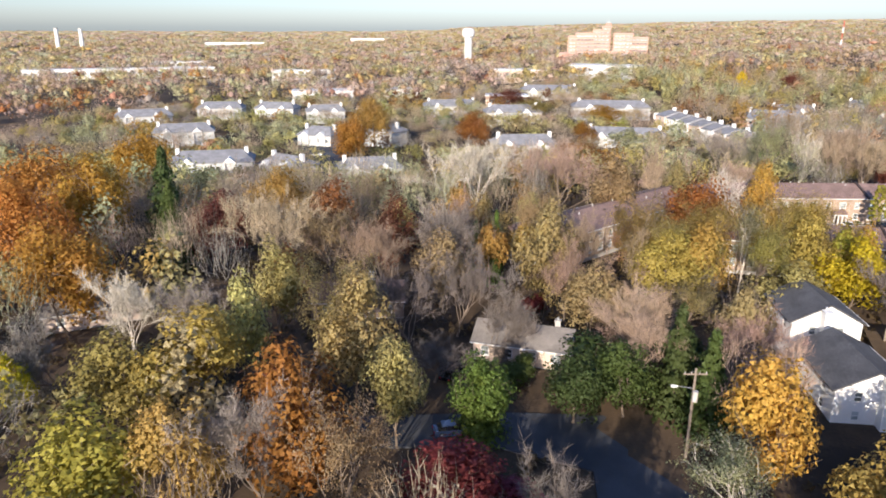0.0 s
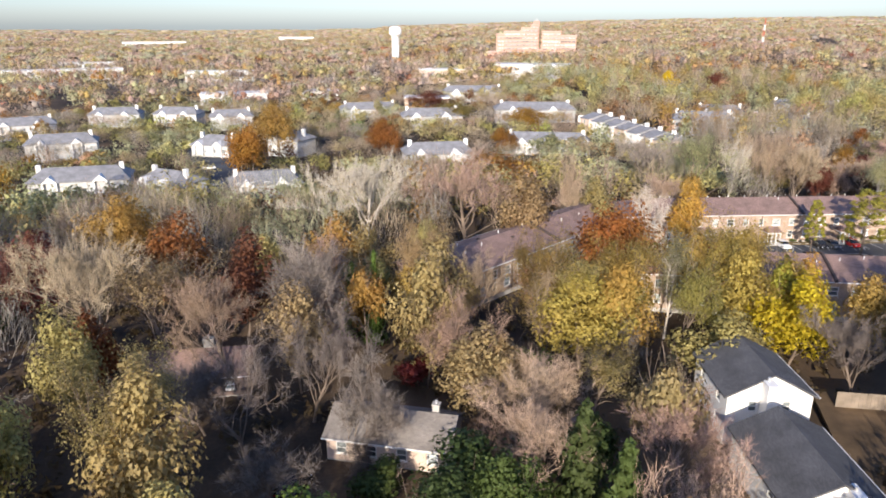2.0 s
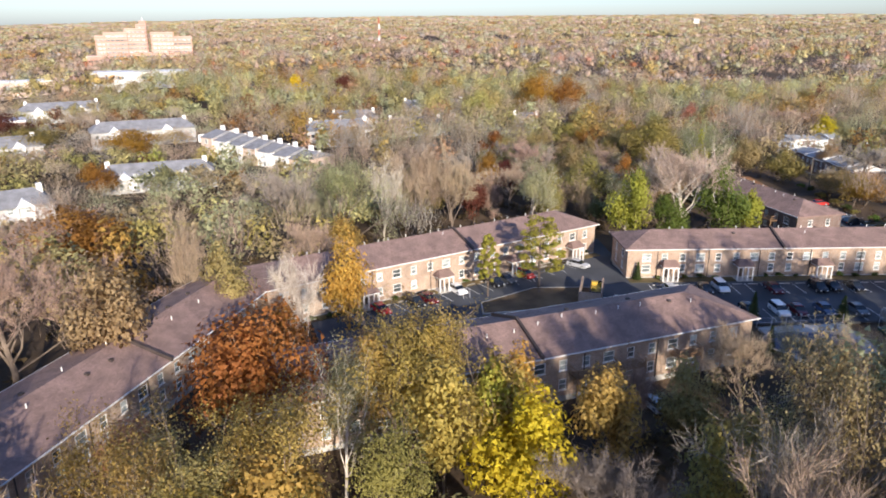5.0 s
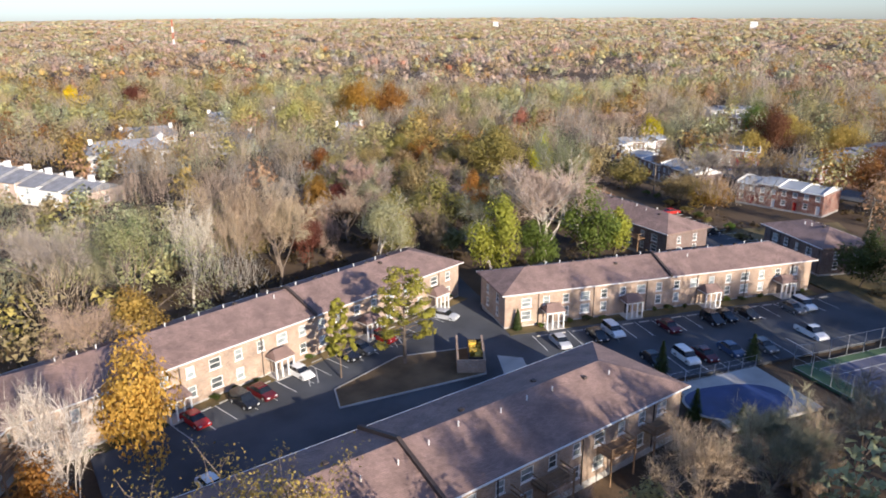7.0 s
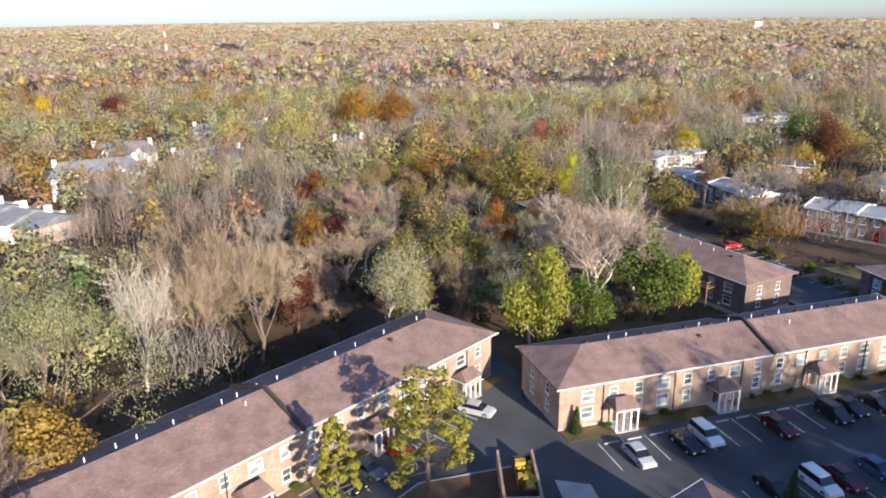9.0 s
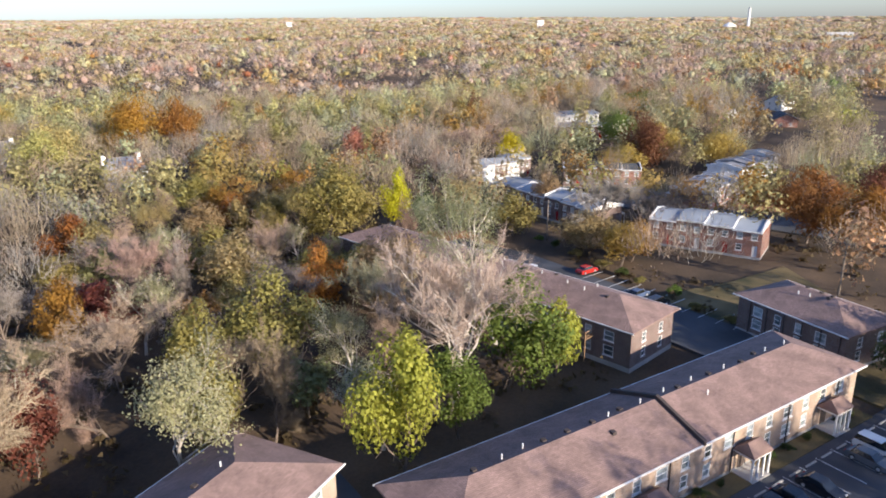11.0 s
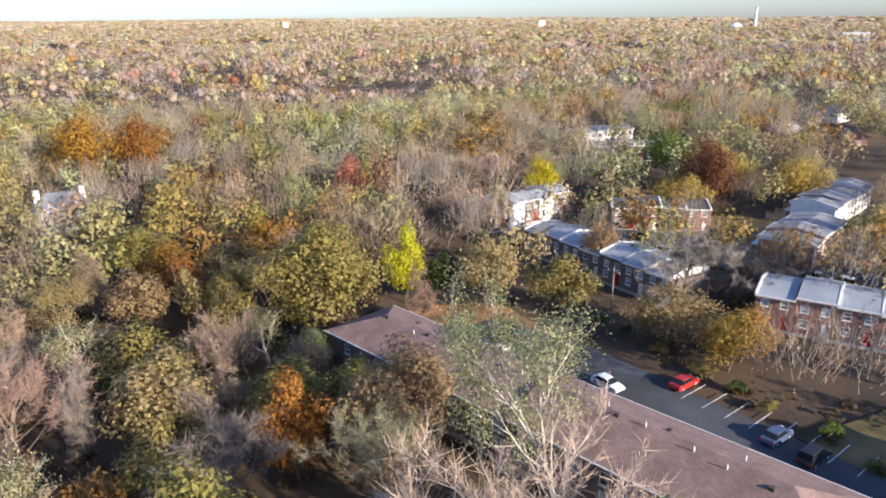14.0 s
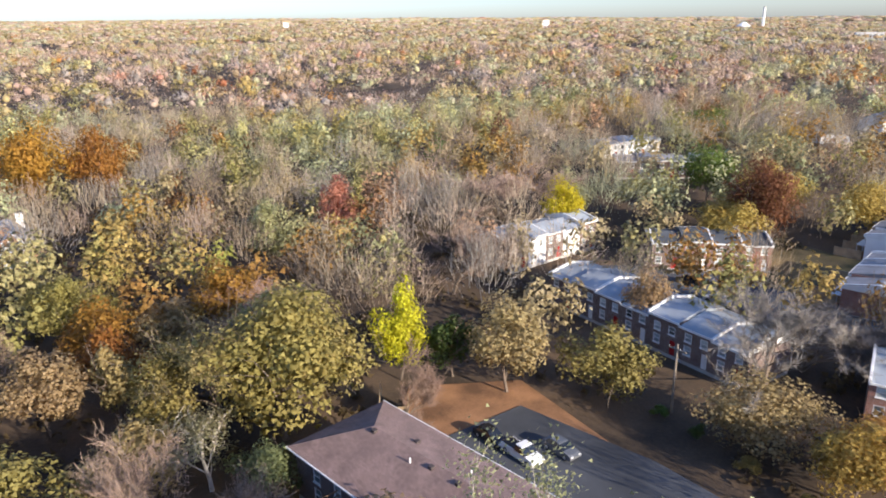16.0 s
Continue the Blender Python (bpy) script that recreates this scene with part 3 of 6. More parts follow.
def apartment(label, x, y, turn, length, depth, base, wall, rise, porches=(), balconies=(), seam=True, spacing=3.15, brick=BRICK, vents=9, back_vents=9):
    """A two-storey brick block: x runs along its front, y to its back; x, y is the front left corner."""
    r = root("apartment_building", x, y, base, turn)
    holes, wins = [], []
    n = int((length - 2) / spacing)
    off = (length - (n - 1) * spacing) / 2
    for i in range(n):
        u = off + i * spacing
        for z0, h in ((1.0, 1.45), (wall - 2.15, 1.4)):
            if z0 < 2 and any(p - 0.7 < u < p + 3.7 for p in porches):
                continue
            wd = 1.05 if (i * 7 + 3) % 3 else 1.55
            holes.append((u - wd / 2, z0, u + wd / 2, z0 + h))
    g = Geo()
    grid_wall(g, length, wall, holes, 0.3, lambda u, d, z: (u, d, z))
    back = [(length - u1, z0, length - u0, z1) for u0, z0, u1, z1 in holes]
    grid_wall(g, length, wall, back, 0.3, lambda u, d, z: (length - u, depth - d, z))
    ends = [(depth * f - 0.5, z0, depth * f + 0.5, z0 + 1.4) for f in (0.3, 0.7) for z0 in (1.0, wall - 2.15)]
    grid_wall(g, depth - 0.6, wall, [(a - 0.3, b, c - 0.3, d) for a, b, c, d in ends], 0.3, lambda u, d, z: (d, 0.3 + u, z))
    grid_wall(g, depth - 0.6, wall, [(a - 0.3, b, c - 0.3, d) for a, b, c, d in ends], 0.3, lambda u, d, z: (length - d, 0.3 + u, z))
    part("wall", g, brick, r)
    part("foundation", Geo().box(-0.04, -0.04, -1.2, length + 0.04, depth + 0.04, 0.25), CONCRETE, r, "concrete foundation")
    part("floor_slab", Geo().box(0.3, 0.3, wall / 2 - 0.15, length - 0.3, depth - 0.3, wall / 2 + 0.1), DARKTRIM, r)
    for u0, z0, u1, z1 in holes:
        add_window(r, round(u1 - u0, 2), round(z1 - z0, 2), pose(u0, 0.06, z0), TRIM)
        add_window(r, round(u1 - u0, 2), round(z1 - z0, 2), pose(u1, depth - 0.06, z0, 0, 0, 180), TRIM)
    for a, z0, c, z1 in ends:
        add_window(r, 1.0, 1.4, pose(0.06, c, z0, 0, 0, -90), TRIM)
        add_window(r, 1.0, 1.4, pose(length - 0.06, a, z0, 0, 0, 90), TRIM)
    o = 0.55
    g = Geo()
    hip_roof(g, -o, -o, length + o, depth + o, wall + 0.22, rise)
    part("roof", g, SHINGLE, r, "rose brown shingled hip roof")
    part("gutter", Geo().box(-o - 0.1, -o - 0.12, wall + 0.06, length + o + 0.1, -o - 0.004, wall + 0.2), TRIM, r, "pale gutter")
    part("gutter", Geo().box(-o - 0.1, depth + o + 0.004, wall + 0.06, length + o + 0.1, depth + o + 0.12, wall + 0.2), TRIM, r, "pale gutter")
    for k in range(6):
        u = length * (k + 0.5) / 6 + 0.7
        part("downpipe", Geo().box(u, -0.11, 0.1, u + 0.1, -0.01, wall + 0.05), DARKTRIM, r, "brown downpipe")
    if seam:
        u, half = (length / 2 if seam is True else seam), depth / 2 + o
        g = Geo()
        slope = rise / half
        for a, b in ((-o - 0.15, depth / 2), (depth + o + 0.15, depth / 2)):
            za, zb = wall + 0.22, wall + 0.22 + rise
            v = [(uu, yy, zz + dz) for uu in (u - 0.18, u + 0.18) for yy, zz in ((a, za), (b, zb)) for dz in (-0.1, 0.38)]
            n0 = len(g.v)
            g.v += v
            g.f += [tuple(n0 + i for i in f) for f in ((0, 1, 3, 2), (4, 6, 7, 5), (1, 5, 7, 3), (0, 2, 6, 4), (0, 4, 5, 1), (2, 3, 7, 6))]
        part("fire_wall_cap", g, DARKTRIM, r, "dark stepped fire wall across the roof")
    rnd = random.Random(int(x * 10))
    for k in range(vents + back_vents):
        front = k < vents
        row, place = (vents, k) if front else (back_vents, k - vents)
        u = (place + 0.5 + rnd.uniform(-0.3, 0.3)) * (length - 10) / max(row, 1) + 5
        f = rnd.uniform(0.68, 0.93) if front else rnd.uniform(0.80, 0.94)
        yy = -o + f * (depth / 2 + o) if front else depth + o - f * (depth / 2 + o)
        z = wall + 0.22 + rise * f - 0.05
        if rnd.random() < 0.6:
            part("vent_pipe", Geo().tube((u, yy, z), (u, yy, z + 0.55), 0.07, 0.07, 6), TRIM, r, "white vent pipe")
        else:
            part("roof_vent", Geo().box(u - 0.22, yy - 0.22, z - 0.1, u + 0.22, yy + 0.22, z + 0.28), DARKTRIM, r, "dark box vent")
    for p in porches:
        portico(r, pose(p, 0, 0.02))
    for p, side in balconies:
        balcony(r, pose(p, -0.004, 0) if side == "front" else pose(p + 3.6, depth + 0.004, 0, 0, 0, 180))
    return tagged(r, label, "apartment building", group="brick apartment blocks")


# ---- the blocks round the parking lot ----
apartment("long tan brick apartment block with a brown hip roof", 58.3, 153.2, -1.5, 65.0, 11.4, 1.0, 5.7, 2.2, porches=(14.2, 28.2, 43.3, 57.5), seam=36.0, vents=3, back_vents=22)
apartment("tan brick apartment block facing rows of parked cars", 117.6, 138.0, -32.4, 54.0, 10.2, 1.0, 5.2, 2.0, porches=(5.6, 18.6, 32.4, 46.6), vents=2, back_vents=18)
apartment("brick apartment block with wooden rear balconies", 45.9, 121.3, -12.65, 63.0, 12.4, 1.0, 5.7, 2.2, balconies=((35.5, "front"), (41.5, "front"), (50.0, "front"), (56.5, "front")), porches=(), vents=14, back_vents=4)
apartment("brick apartment block half hidden by trees", 20.4, 120.5, 41.8, 55.0, 12.0, 1.0, 5.3, 2.1, balconies=((36.0, "front"), (46.0, "front")), vents=8, back_vents=8)
apartment("long brick apartment block below the camera by the woods", 172.2, 129.9, 69.0, 60.0, 10.4, 0.9, 5.2, 2.1, balconies=((5.5, "back"), (43.0, "back"), (50.0, "back")), vents=8, back_vents=14, brick=DARKBRICK)
apartment("shaded dark brick apartment block by the side lawn", 181.9, 122.2, 232.0, 16.0, 10.0, 0.9, 5.0, 2.0, seam=False, brick=DARKBRICK, vents=3, back_vents=3)


# ---- houses ----
def house(label, x, y, turn, length, depth, base, wall, rise, roof, siding, chimney=None, windows=2, trim=TRIM, group="", hip=False, storeys=2, floor_band=False, category="house"):
    r = root("house", x, y, base, turn)
    holes = []
    for s in range(storeys):
        z0 = 0.9 + s * wall / storeys
        for i in range(windows):
            u = length * (i + 0.5) / windows
            holes.append((u - 0.55, z0, u + 0.55, z0 + min(1.3, wall / storeys - 1.1)))
    g = Geo()
    grid_wall(g, length, wall, holes, 0.25, lambda u, d, z: (u, d, z))
    grid_wall(g, length, wall, [(length - c, b, length - a, d) for a, b, c, d in holes], 0.25, lambda u, d, z: (length - u, depth - d, z))
    ends = [(depth * f - 0.45, 0.9 + s * wall / storeys, depth * f + 0.45, 2.1 + s * wall / storeys) for f in ((0.3, 0.7) if depth > 6 else (0.5,)) for s in range(storeys)]
    for fl in (lambda u, d, z: (d, 0.25 + u, z), lambda u, d, z: (length - d, 0.25 + u, z)):
        grid_wall(g, depth - 0.5, wall, [(a - 0.25, b, c - 0.25, d) for a, b, c, d in ends], 0.25, fl)
    if not hip:
        for u in (0.0, length - 0.25):
            n = len(g.v)
            g.v += [(uu, yy, zz) for uu in (u, u + 0.25) for yy, zz in ((0, wall), (depth, wall), (depth / 2, wall + rise * 0.96))]
            g.f += [(n, n + 1, n + 2), (n + 5, n + 4, n + 3), (n, n + 3, n + 4, n + 1), (n + 1, n + 4, n + 5, n + 2), (n + 2, n + 5, n + 3, n)]
    part("wall", g, siding, r)
    part("foundation", Geo().box(-0.03, -0.03, -2.5, length + 0.03, depth + 0.03, 0.12), CONCRETE, r)
    for a, b, c, d in holes:
        add_window(r, round(c - a, 2), round(d - b, 2), pose(a, 0.05, b), trim)
        add_window(r, round(c - a, 2), round(d - b, 2), pose(c, depth - 0.05, b, 0, 0, 180), trim)
    for a, b, c, d in ends:
        add_window(r, 0.9, 1.2, pose(0.05, c, b, 0, 0, -90), trim)
        add_window(r, 0.9, 1.2, pose(length - 0.05, a, b, 0, 0, 90), trim)
    g = Geo()
    if hip:
        hip_roof(g, -0.4, -0.4, length + 0.4, depth + 0.4, wall + 0.18, rise, 0.2)
    else:
        gable_roof(g, -0.35, -0.45, length + 0.35, depth + 0.45, wall + 0.12, rise, 0.2)
    part("roof", g, roof, r)
    part("gutter", Geo().box(-0.35, -0.56, wall - 0.02, length + 0.35, -0.454, wall + 0.1), trim, r)
    for k, c in enumerate(chimney or ()):
        cx, cy, w, d, top, m = c
        ch = part("chimney", Geo().box(cx - w / 2, cy - d / 2, -0.5, cx + w / 2, cy + d / 2, top), m, r)
        part("chimney_cap", Geo().box(cx - w / 2 - 0.08, cy - d / 2 - 0.08, top, cx + w / 2 + 0.08, cy + d / 2 + 0.08, top + 0.12), m, ch)
        part("flue", Geo().tube((cx, cy, top + 0.1), (cx, cy, top + 0.5), 0.16, 0.14, 8), STEEL, ch)
    return tagged(r, label, category, group)


def townhouses(label, x, y, turn, units, width, depth, base, wall, roof, brick, upper=None, steps=0.25, trim=TRIM):
    """A row of flat-roofed two-storey townhouses with raised party walls."""
    r = root("townhouse_row", x, y, base, turn)
    for k in range(units):
        dz = steps * ((k * 5) % 3)
        u0 = k * width
        holes = [(0.7, 1.0, 1.8, 2.3), (width - 1.6, 0.1, width - 0.7, 2.15), (0.7, wall - 1.75, 1.8, wall - 0.55), (width - 1.9, wall - 1.75, width - 0.8, wall - 0.55)]
        g = Geo()
        grid_wall(g, width - 0.01, wall + dz, holes, 0.25, lambda u, d, z: (u0 + u, d, z))
        grid_wall(g, width - 0.01, wall + dz, holes, 0.25, lambda u, d, z: (u0 + width - 0.01 - u, depth - d, z))
        g.box(u0, 0.25, 0, u0 + 0.24, depth - 0.25, wall + dz).box(u0 + width - 0.25, 0.25, 0, u0 + width - 0.01, depth - 0.25, wall + dz)
        part("wall", g, upper if upper and k % 2 else brick, r)
        for a, b, c, d in holes:
            if b > 0.5:
                add_window(r, round(c - a, 2), round(d - b, 2), pose(u0 + a, 0.05, b), trim)
                add_window(r, round(c - a, 2), round(d - b, 2), pose(u0 + width - 0.01 - a, depth - 0.05, b, 0, 0, 180), trim)
            else:
                part("door", Geo().box(u0 + a, 0.08, b, u0 + c, 0.14, d), TRIM if k % 2 else LAMPRED, r)
                part("door", Geo().box(u0 + width - 0.01 - c, depth - 0.14, b, u0 + width - 0.01 - a, depth - 0.08, d), TRIM, r)
        g = Geo()
        n = len(g.v)
        z0, z1 = wall + dz, wall + dz + 0.95
        g.v += [(uu, yy, zz) for uu in (u0 + 0.13, u0 + width - 0.14) for yy, zz in ((-0.4, z0), (depth / 2, z1), (depth + 0.4, z0), (depth + 0.4, z0 - 0.2), (-0.4, z0 - 0.2))]
        g.f += [(0, 5, 6, 1), (1, 6, 7, 2), (2, 7, 8, 3), (3, 8, 9, 4), (4, 9, 5, 0), (0, 1, 2, 3, 4), (9, 8, 7, 6, 5)]
        part("roof", g, roof, r)
        part("fascia", Geo().box(u0, -0.5, z0 - 0.25, u0 + width - 0.01, -0.404, z0 + 0.02), trim, r)
        part("fascia", Geo().box(u0, depth + 0.404, z0 - 0.25, u0 + width - 0.01, depth + 0.5, z0 + 0.02), trim, r)
        if k % 2 == 0 or k == units - 1:
            for u in ((u0,) if k < units - 1 else (u0, u0 + width - 0.15)):
                g = Geo()
                g.v += [(uu, yy, zz) for uu in (u - 0.14, u + 0.14) for yy, zz in ((-0.45, z0 - 0.3), (-0.45, z0 + 0.3), (depth / 2, z1 + 0.35), (depth + 0.45, z0 + 0.3), (depth + 0.45, z0 - 0.3))]
                g.f += [(0, 1, 2, 3, 4), (9, 8, 7, 6, 5), (1, 6, 7, 2), (2, 7, 8, 3), (0, 5, 6, 1), (3, 8, 9, 4), (4, 9, 5, 0)]
                part("party_wall", g, trim, r, "white capped party wall")
        part("back_porch_roof", Geo().box(u0 + 0.4, depth, 2.45, u0 + width - 0.4, depth + 1.5, 2.6), trim, r)
        for u in (u0 + 0.5, u0 + width - 0.6):
            part("porch_post", Geo().box(u, depth + 1.35, 0, u + 0.1, depth + 1.45, 2.45), trim, r)
        part("yard_fence", Geo().box(u0 + 0.02, depth + 0.3, -0.4, u0 + 0.1, depth + 5.0, 1.6), FENCEWOOD, r)
    part("foundation", Geo().box(-0.02, -0.02, -2.5, units * width, depth + 0.02, 0.08), CONCRETE, r)
    return tagged(r, label, "townhouses", group="brick townhouse rows")

# near houses
house("tall white sided house with charcoal gable roof and white chimney", 53.2, 81.9, 84.0, 9.5, 8.6, 1.8, 5.2, 2.5, GREYSHINGLE, SIDING, chimney=((-0.45, 4.9, 2.3, 0.9, 7.1, SIDING),), windows=2)
house("white sided house with a grey shingled roof and white chimney", 50.4, 66.6, 84.0, 11.5, 8.2, 1.2, 4.5, 2.3, GREYSHINGLE, SIDING, chimney=((-0.4, 3.2, 1.7, 0.8, 6.3, SIDING),), windows=2)
house("brick house with a red brown roof and brick chimney", 35.5, 46.5, -28.6, 10.0, 8.0, 1.5, 3.6, 2.2, SHINGLE, REDBRICK, chimney=((1.0, 1.2, 0.8, 0.8, 6.6, REDBRICK),), windows=2, storeys=1)
house("low ranch house with a tan brown roof in the shade", 4.0, 85.0, -17.0, 12.6, 7.0, 0.5, 2.6, 1.9, TANSHINGLE, CREAM, chimney=((10.5, 4.2, 0.7, 0.7, 5.2, CONCRETE),), windows=4, storeys=1)
house("low house with a brown roof among the trees", -20.0, 98.0, 4.0, 14.0, 7.5, 0.5, 2.7, 2.0, SHINGLE, DARKBRICK, chimney=((9.0, 4.2, 1.2, 0.9, 5.8, CONCRETE),), windows=3, storeys=1)
house("low house with a grey roof half hidden by trees", -57.0, 92.0, 28.0, 13.0, 7.5, 0.5, 2.7, 1.8, TANSHINGLE, CREAM, windows=3, storeys=1)

# townhouse rows in the east
townhouses("brick townhouse row with pale roofs and white party walls", 250.8, 192.8, -26.0, 5, 4.7, 8.5, 0.9, 5.0, BLUEROOF, DARKBRICK, SIDING)
townhouses("brick townhouse row with a grey sloping roof", 240.6, 182.2, -122.0, 7, 5.0, 8.5, 0.9, 4.6, BLUEROOF, DARKBRICK)
townhouses("red brick townhouse row with a pale flat roof and fenced yards", 219.6, 140.6, -98.0, 4, 5.2, 9.5, 0.9, 5.0, BLUEROOF, REDBRICK)
townhouses("dark brick townhouse row by the street", 262.6, 170.2, -73.0, 4, 5.1, 9.0, 0.9, 4.8, DARKROOF, DARKBRICK, REDBRICK)
townhouses("dark brick townhouse row with a grey roof and porches", 326.0, 189.5, -70.0, 5, 5.2, 9.0, 3.6, 4.4, LIGHTSHINGLE, DARKBRICK)
townhouses("pale roofed townhouse row beyond the woods", 350.0, 198.0, -40.0, 4, 5.2, 9.0, 3.6, 4.6, BLUEROOF, SIDING)
townhouses("red brick townhouse row with a tan roof in the sun", 250.0, 132.0, -17.0, 4, 5.2, 9.5, 0.9, 4.2, LIGHTSHINGLE, REDBRICK)
townhouses("white townhouse row with a sunlit grey roof", 279.0, 127.0, -20.0, 5, 5.2, 9.0, 0.9, 4.6, LIGHTSHINGLE, SIDING)
house("dark roofed house by the far street", 400.0, 130.0, 20.0, 14.0, 9.0, 3.6, 3.2, 2.2, TANSHINGLE, SIDING, windows=3, storeys=1)
house("white house by the far street", 430.0, 118.0, -25.0, 12.0, 8.0, 3.8, 4.6, 2.4, LIGHTSHINGLE, SIDING, windows=3)
house("brick house by the far street", 380.0, 112.0, 10.0, 13.0, 8.5, 3.6, 3.2, 2.2, GREYSHINGLE, REDBRICK, windows=3, storeys=1)
house("low pale house behind the trees", 455.0, 150.0, -30.0, 14.0, 9.0, 4.0, 3.2, 2.2, LIGHTSHINGLE, SIDING, windows=3, storeys=1)


# ---- pale apartment houses in the west and north ----
def flats(label, x, y, turn, length, depth, wall=6.4, rise=3.0, roof=LIGHTSHINGLE, siding=GREYSIDING, sink=0.0):
    z = ground(x, y) - sink
    r = root("apartment_house", x, y, z, turn)
    n = max(2, int(length / 3.6))
    holes = [(length * (i + 0.5) / n - 0.7, z0, length * (i + 0.5) / n + 0.7, z0 + 1.5) for i in range(n) for z0 in (0.9, 3.7)]
    g = Geo()
    grid_wall(g, length, wall, holes, 0.3, lambda u, d, zz: (u, d, zz))
    g.box(0, 0.3, 0, 0.3, depth, wall).box(length - 0.3, 0.3, 0, length, depth, wall).box(0.3, depth - 0.3, 0, length - 0.3, depth, wall)
    part("wall", g, siding, r)
    part("foundation", Geo().box(0.01, 0.01, -4, length - 0.01, depth - 0.01, 0), CONCRETE, r)
    for a, b, c, d in holes:
        add_window(r, 1.4, 1.5, pose(a, 0.05, b), SIDING)
    g = Geo()
    hip_roof(g, -0.6, -0.6, length + 0.6, depth + 0.6, wall + 0.2, rise, 0.25, depth * 0.3)
    part("roof", g, roof, r)
    for u in (length * 0.22, length * 0.72):
        g = Geo()
        n0 = len(g.v)
        w, h = 2.0, 1.7
        g.v += [(u - w, -0.9, wall), (u + w, -0.9, wall), (u, -0.9, wall + h), (u - w, depth * 0.42, wall), (u + w, depth * 0.42, wall), (u, depth * 0.42, wall + h)]
        g.f += [(n0, n0 + 1, n0 + 2), (n0 + 1, n0 + 4, n0 + 5, n0 + 2), (n0 + 3, n0, n0 + 2, n0 + 5), (n0, n0 + 3, n0 + 4, n0 + 1), (n0 + 5, n0 + 4, n0 + 3)]
        part("gable", g, SIDING, r, "white gable")
        part("porch_column", Geo().box(u - w + 0.1, -0.85, 0, u - w + 0.5, -0.45, wall), SIDING, r, "white column")
        part("porch_column", Geo().box(u + w - 0.5, -0.85, 0, u + w - 0.1, -0.45, wall), SIDING, r, "white column")
        part("balcony", Geo().box(u - w + 0.5, -0.85, 2.9, u + w - 0.5, -0.02, 3.1), SIDING, r)
    for u in (length * 0.08, length * 0.92):
        part("chimney", Geo().box(u - 0.6, depth * 0.45, wall, u + 0.6, depth * 0.45 + 1.2, wall + rise + 1.0), SIDING, r, "white chimney")
    return tagged(r, label, "apartment house", group="pale apartment houses")


WEST = "pale grey apartment house with white gables and chimneys"
flats(WEST, -88, 222, 12, 26, 13)
flats(WEST, -120, 290, 18, 24, 13)
flats(WEST, -60, 288, -18, 15, 13)
flats(WEST, -34, 300, -30, 14, 12)
flats(WEST, -33, 224, 14, 20, 12, 4.2)
flats(WEST, -135, 388, 6, 24, 13)
flats(WEST, -104, 390, -8, 22, 12)
flats(WEST, -160, 345, 25, 26, 12)
flats(WEST, -72, 372, 12, 20, 12)
flats(WEST, -62, 232, -35, 16, 12, 4.8)
flats("white trimmed apartment house behind bare trees", 18, 243, 5, 22, 12, 5.2)
flats("white trimmed apartment house behind bare trees", 62, 340, -6, 36, 13, 6.0)
flats("white trimmed apartment house behind bare trees", 52, 262, -12, 30, 12, 4.0)
flats("pale apartment house beyond the trees", 128, 300, -18, 24, 12)
flats("pale apartment house beyond the trees", 152, 332, -25, 20, 12, 4.8)
flats("pale apartment house beyond the trees", 165, 306, -20, 24, 11, 4.2)
flats("pale apartment house beyond the trees", 196, 348, -25, 32, 12, 4.6)
flats("low white apartment house among yellow trees", 212, 284, -30, 11, 10, 5.2)
flats("pale apartment house beyond the trees", 20, 330, 4, 26, 12)
flats("pale apartment house beyond the trees", -10, 395, 8, 30, 13)
flats("pale apartment house beyond the trees", 45, 420, -6, 34, 13)


def stepped_row():
    """A terrace of flats stepping down a slope, each with a pale roof and chimney."""
    r = root("stepped_terrace", 91, 305, 1.0, -72)
    for k in range(7):
        u, z = k * 7.0, 3.2 - k * 0.55
        part("wall", Geo().box(u, 0.5 * k, -5, u + 6.99, 13 + 0.5 * k, z + 3.4), SIDING if k % 3 else CREAM, r)
        g = Geo()
        n = len(g.v)
        g.v += [(u - 0.2, 0.5 * k - 0.5, z + 3.4), (u + 7.1, 0.5 * k - 0.5, z + 3.4), (u + 7.1, 13.5 + 0.5 * k, z + 3.4), (u - 0.2, 13.5 + 0.5 * k, z + 3.4), (u - 0.2, 6.5 + 0.5 * k, z + 5.3), (u + 7.1, 6.5 + 0.5 * k, z + 5.3)]
        g.f += [(0, 1, 5, 4), (2, 3, 4, 5), (1, 2, 5), (3, 0, 4), (3, 2, 1, 0)]
        part("roof", g, LIGHTSHINGLE, r)
        part("party_wall", Geo().box(u - 0.3, 0.5 * k - 0.6, z + 1.5, u - 0.02, 13.6 + 0.5 * k, z + 4.1), SIDING, r)
        part("chimney", Geo().box(u + 0.4, 8 + 0.5 * k, z + 3, u + 1.6, 9.2 + 0.5 * k, z + 6.4), SIDING, r, "white chimney")
        for zz in (z - 1.2, z + 1.4):
            add_window(r, 1.4, 1.5, pose(u + 2.8, 0.5 * k - 0.06, zz), SIDING)
    for yy in (5.0, 9.5):
        add_window(r, 1.4, 1.5, pose(49.06, yy, 0.3, 0, 0, 90), SIDING)
    tagged(r, "stepped white terrace with pale roofs and chimneys", "terrace")


stepped_row()


# ---- far landmarks ----
def far_place(yaw, dist):
    a = radians(yaw)
    return -math.sin(a) * dist, math.cos(a) * dist


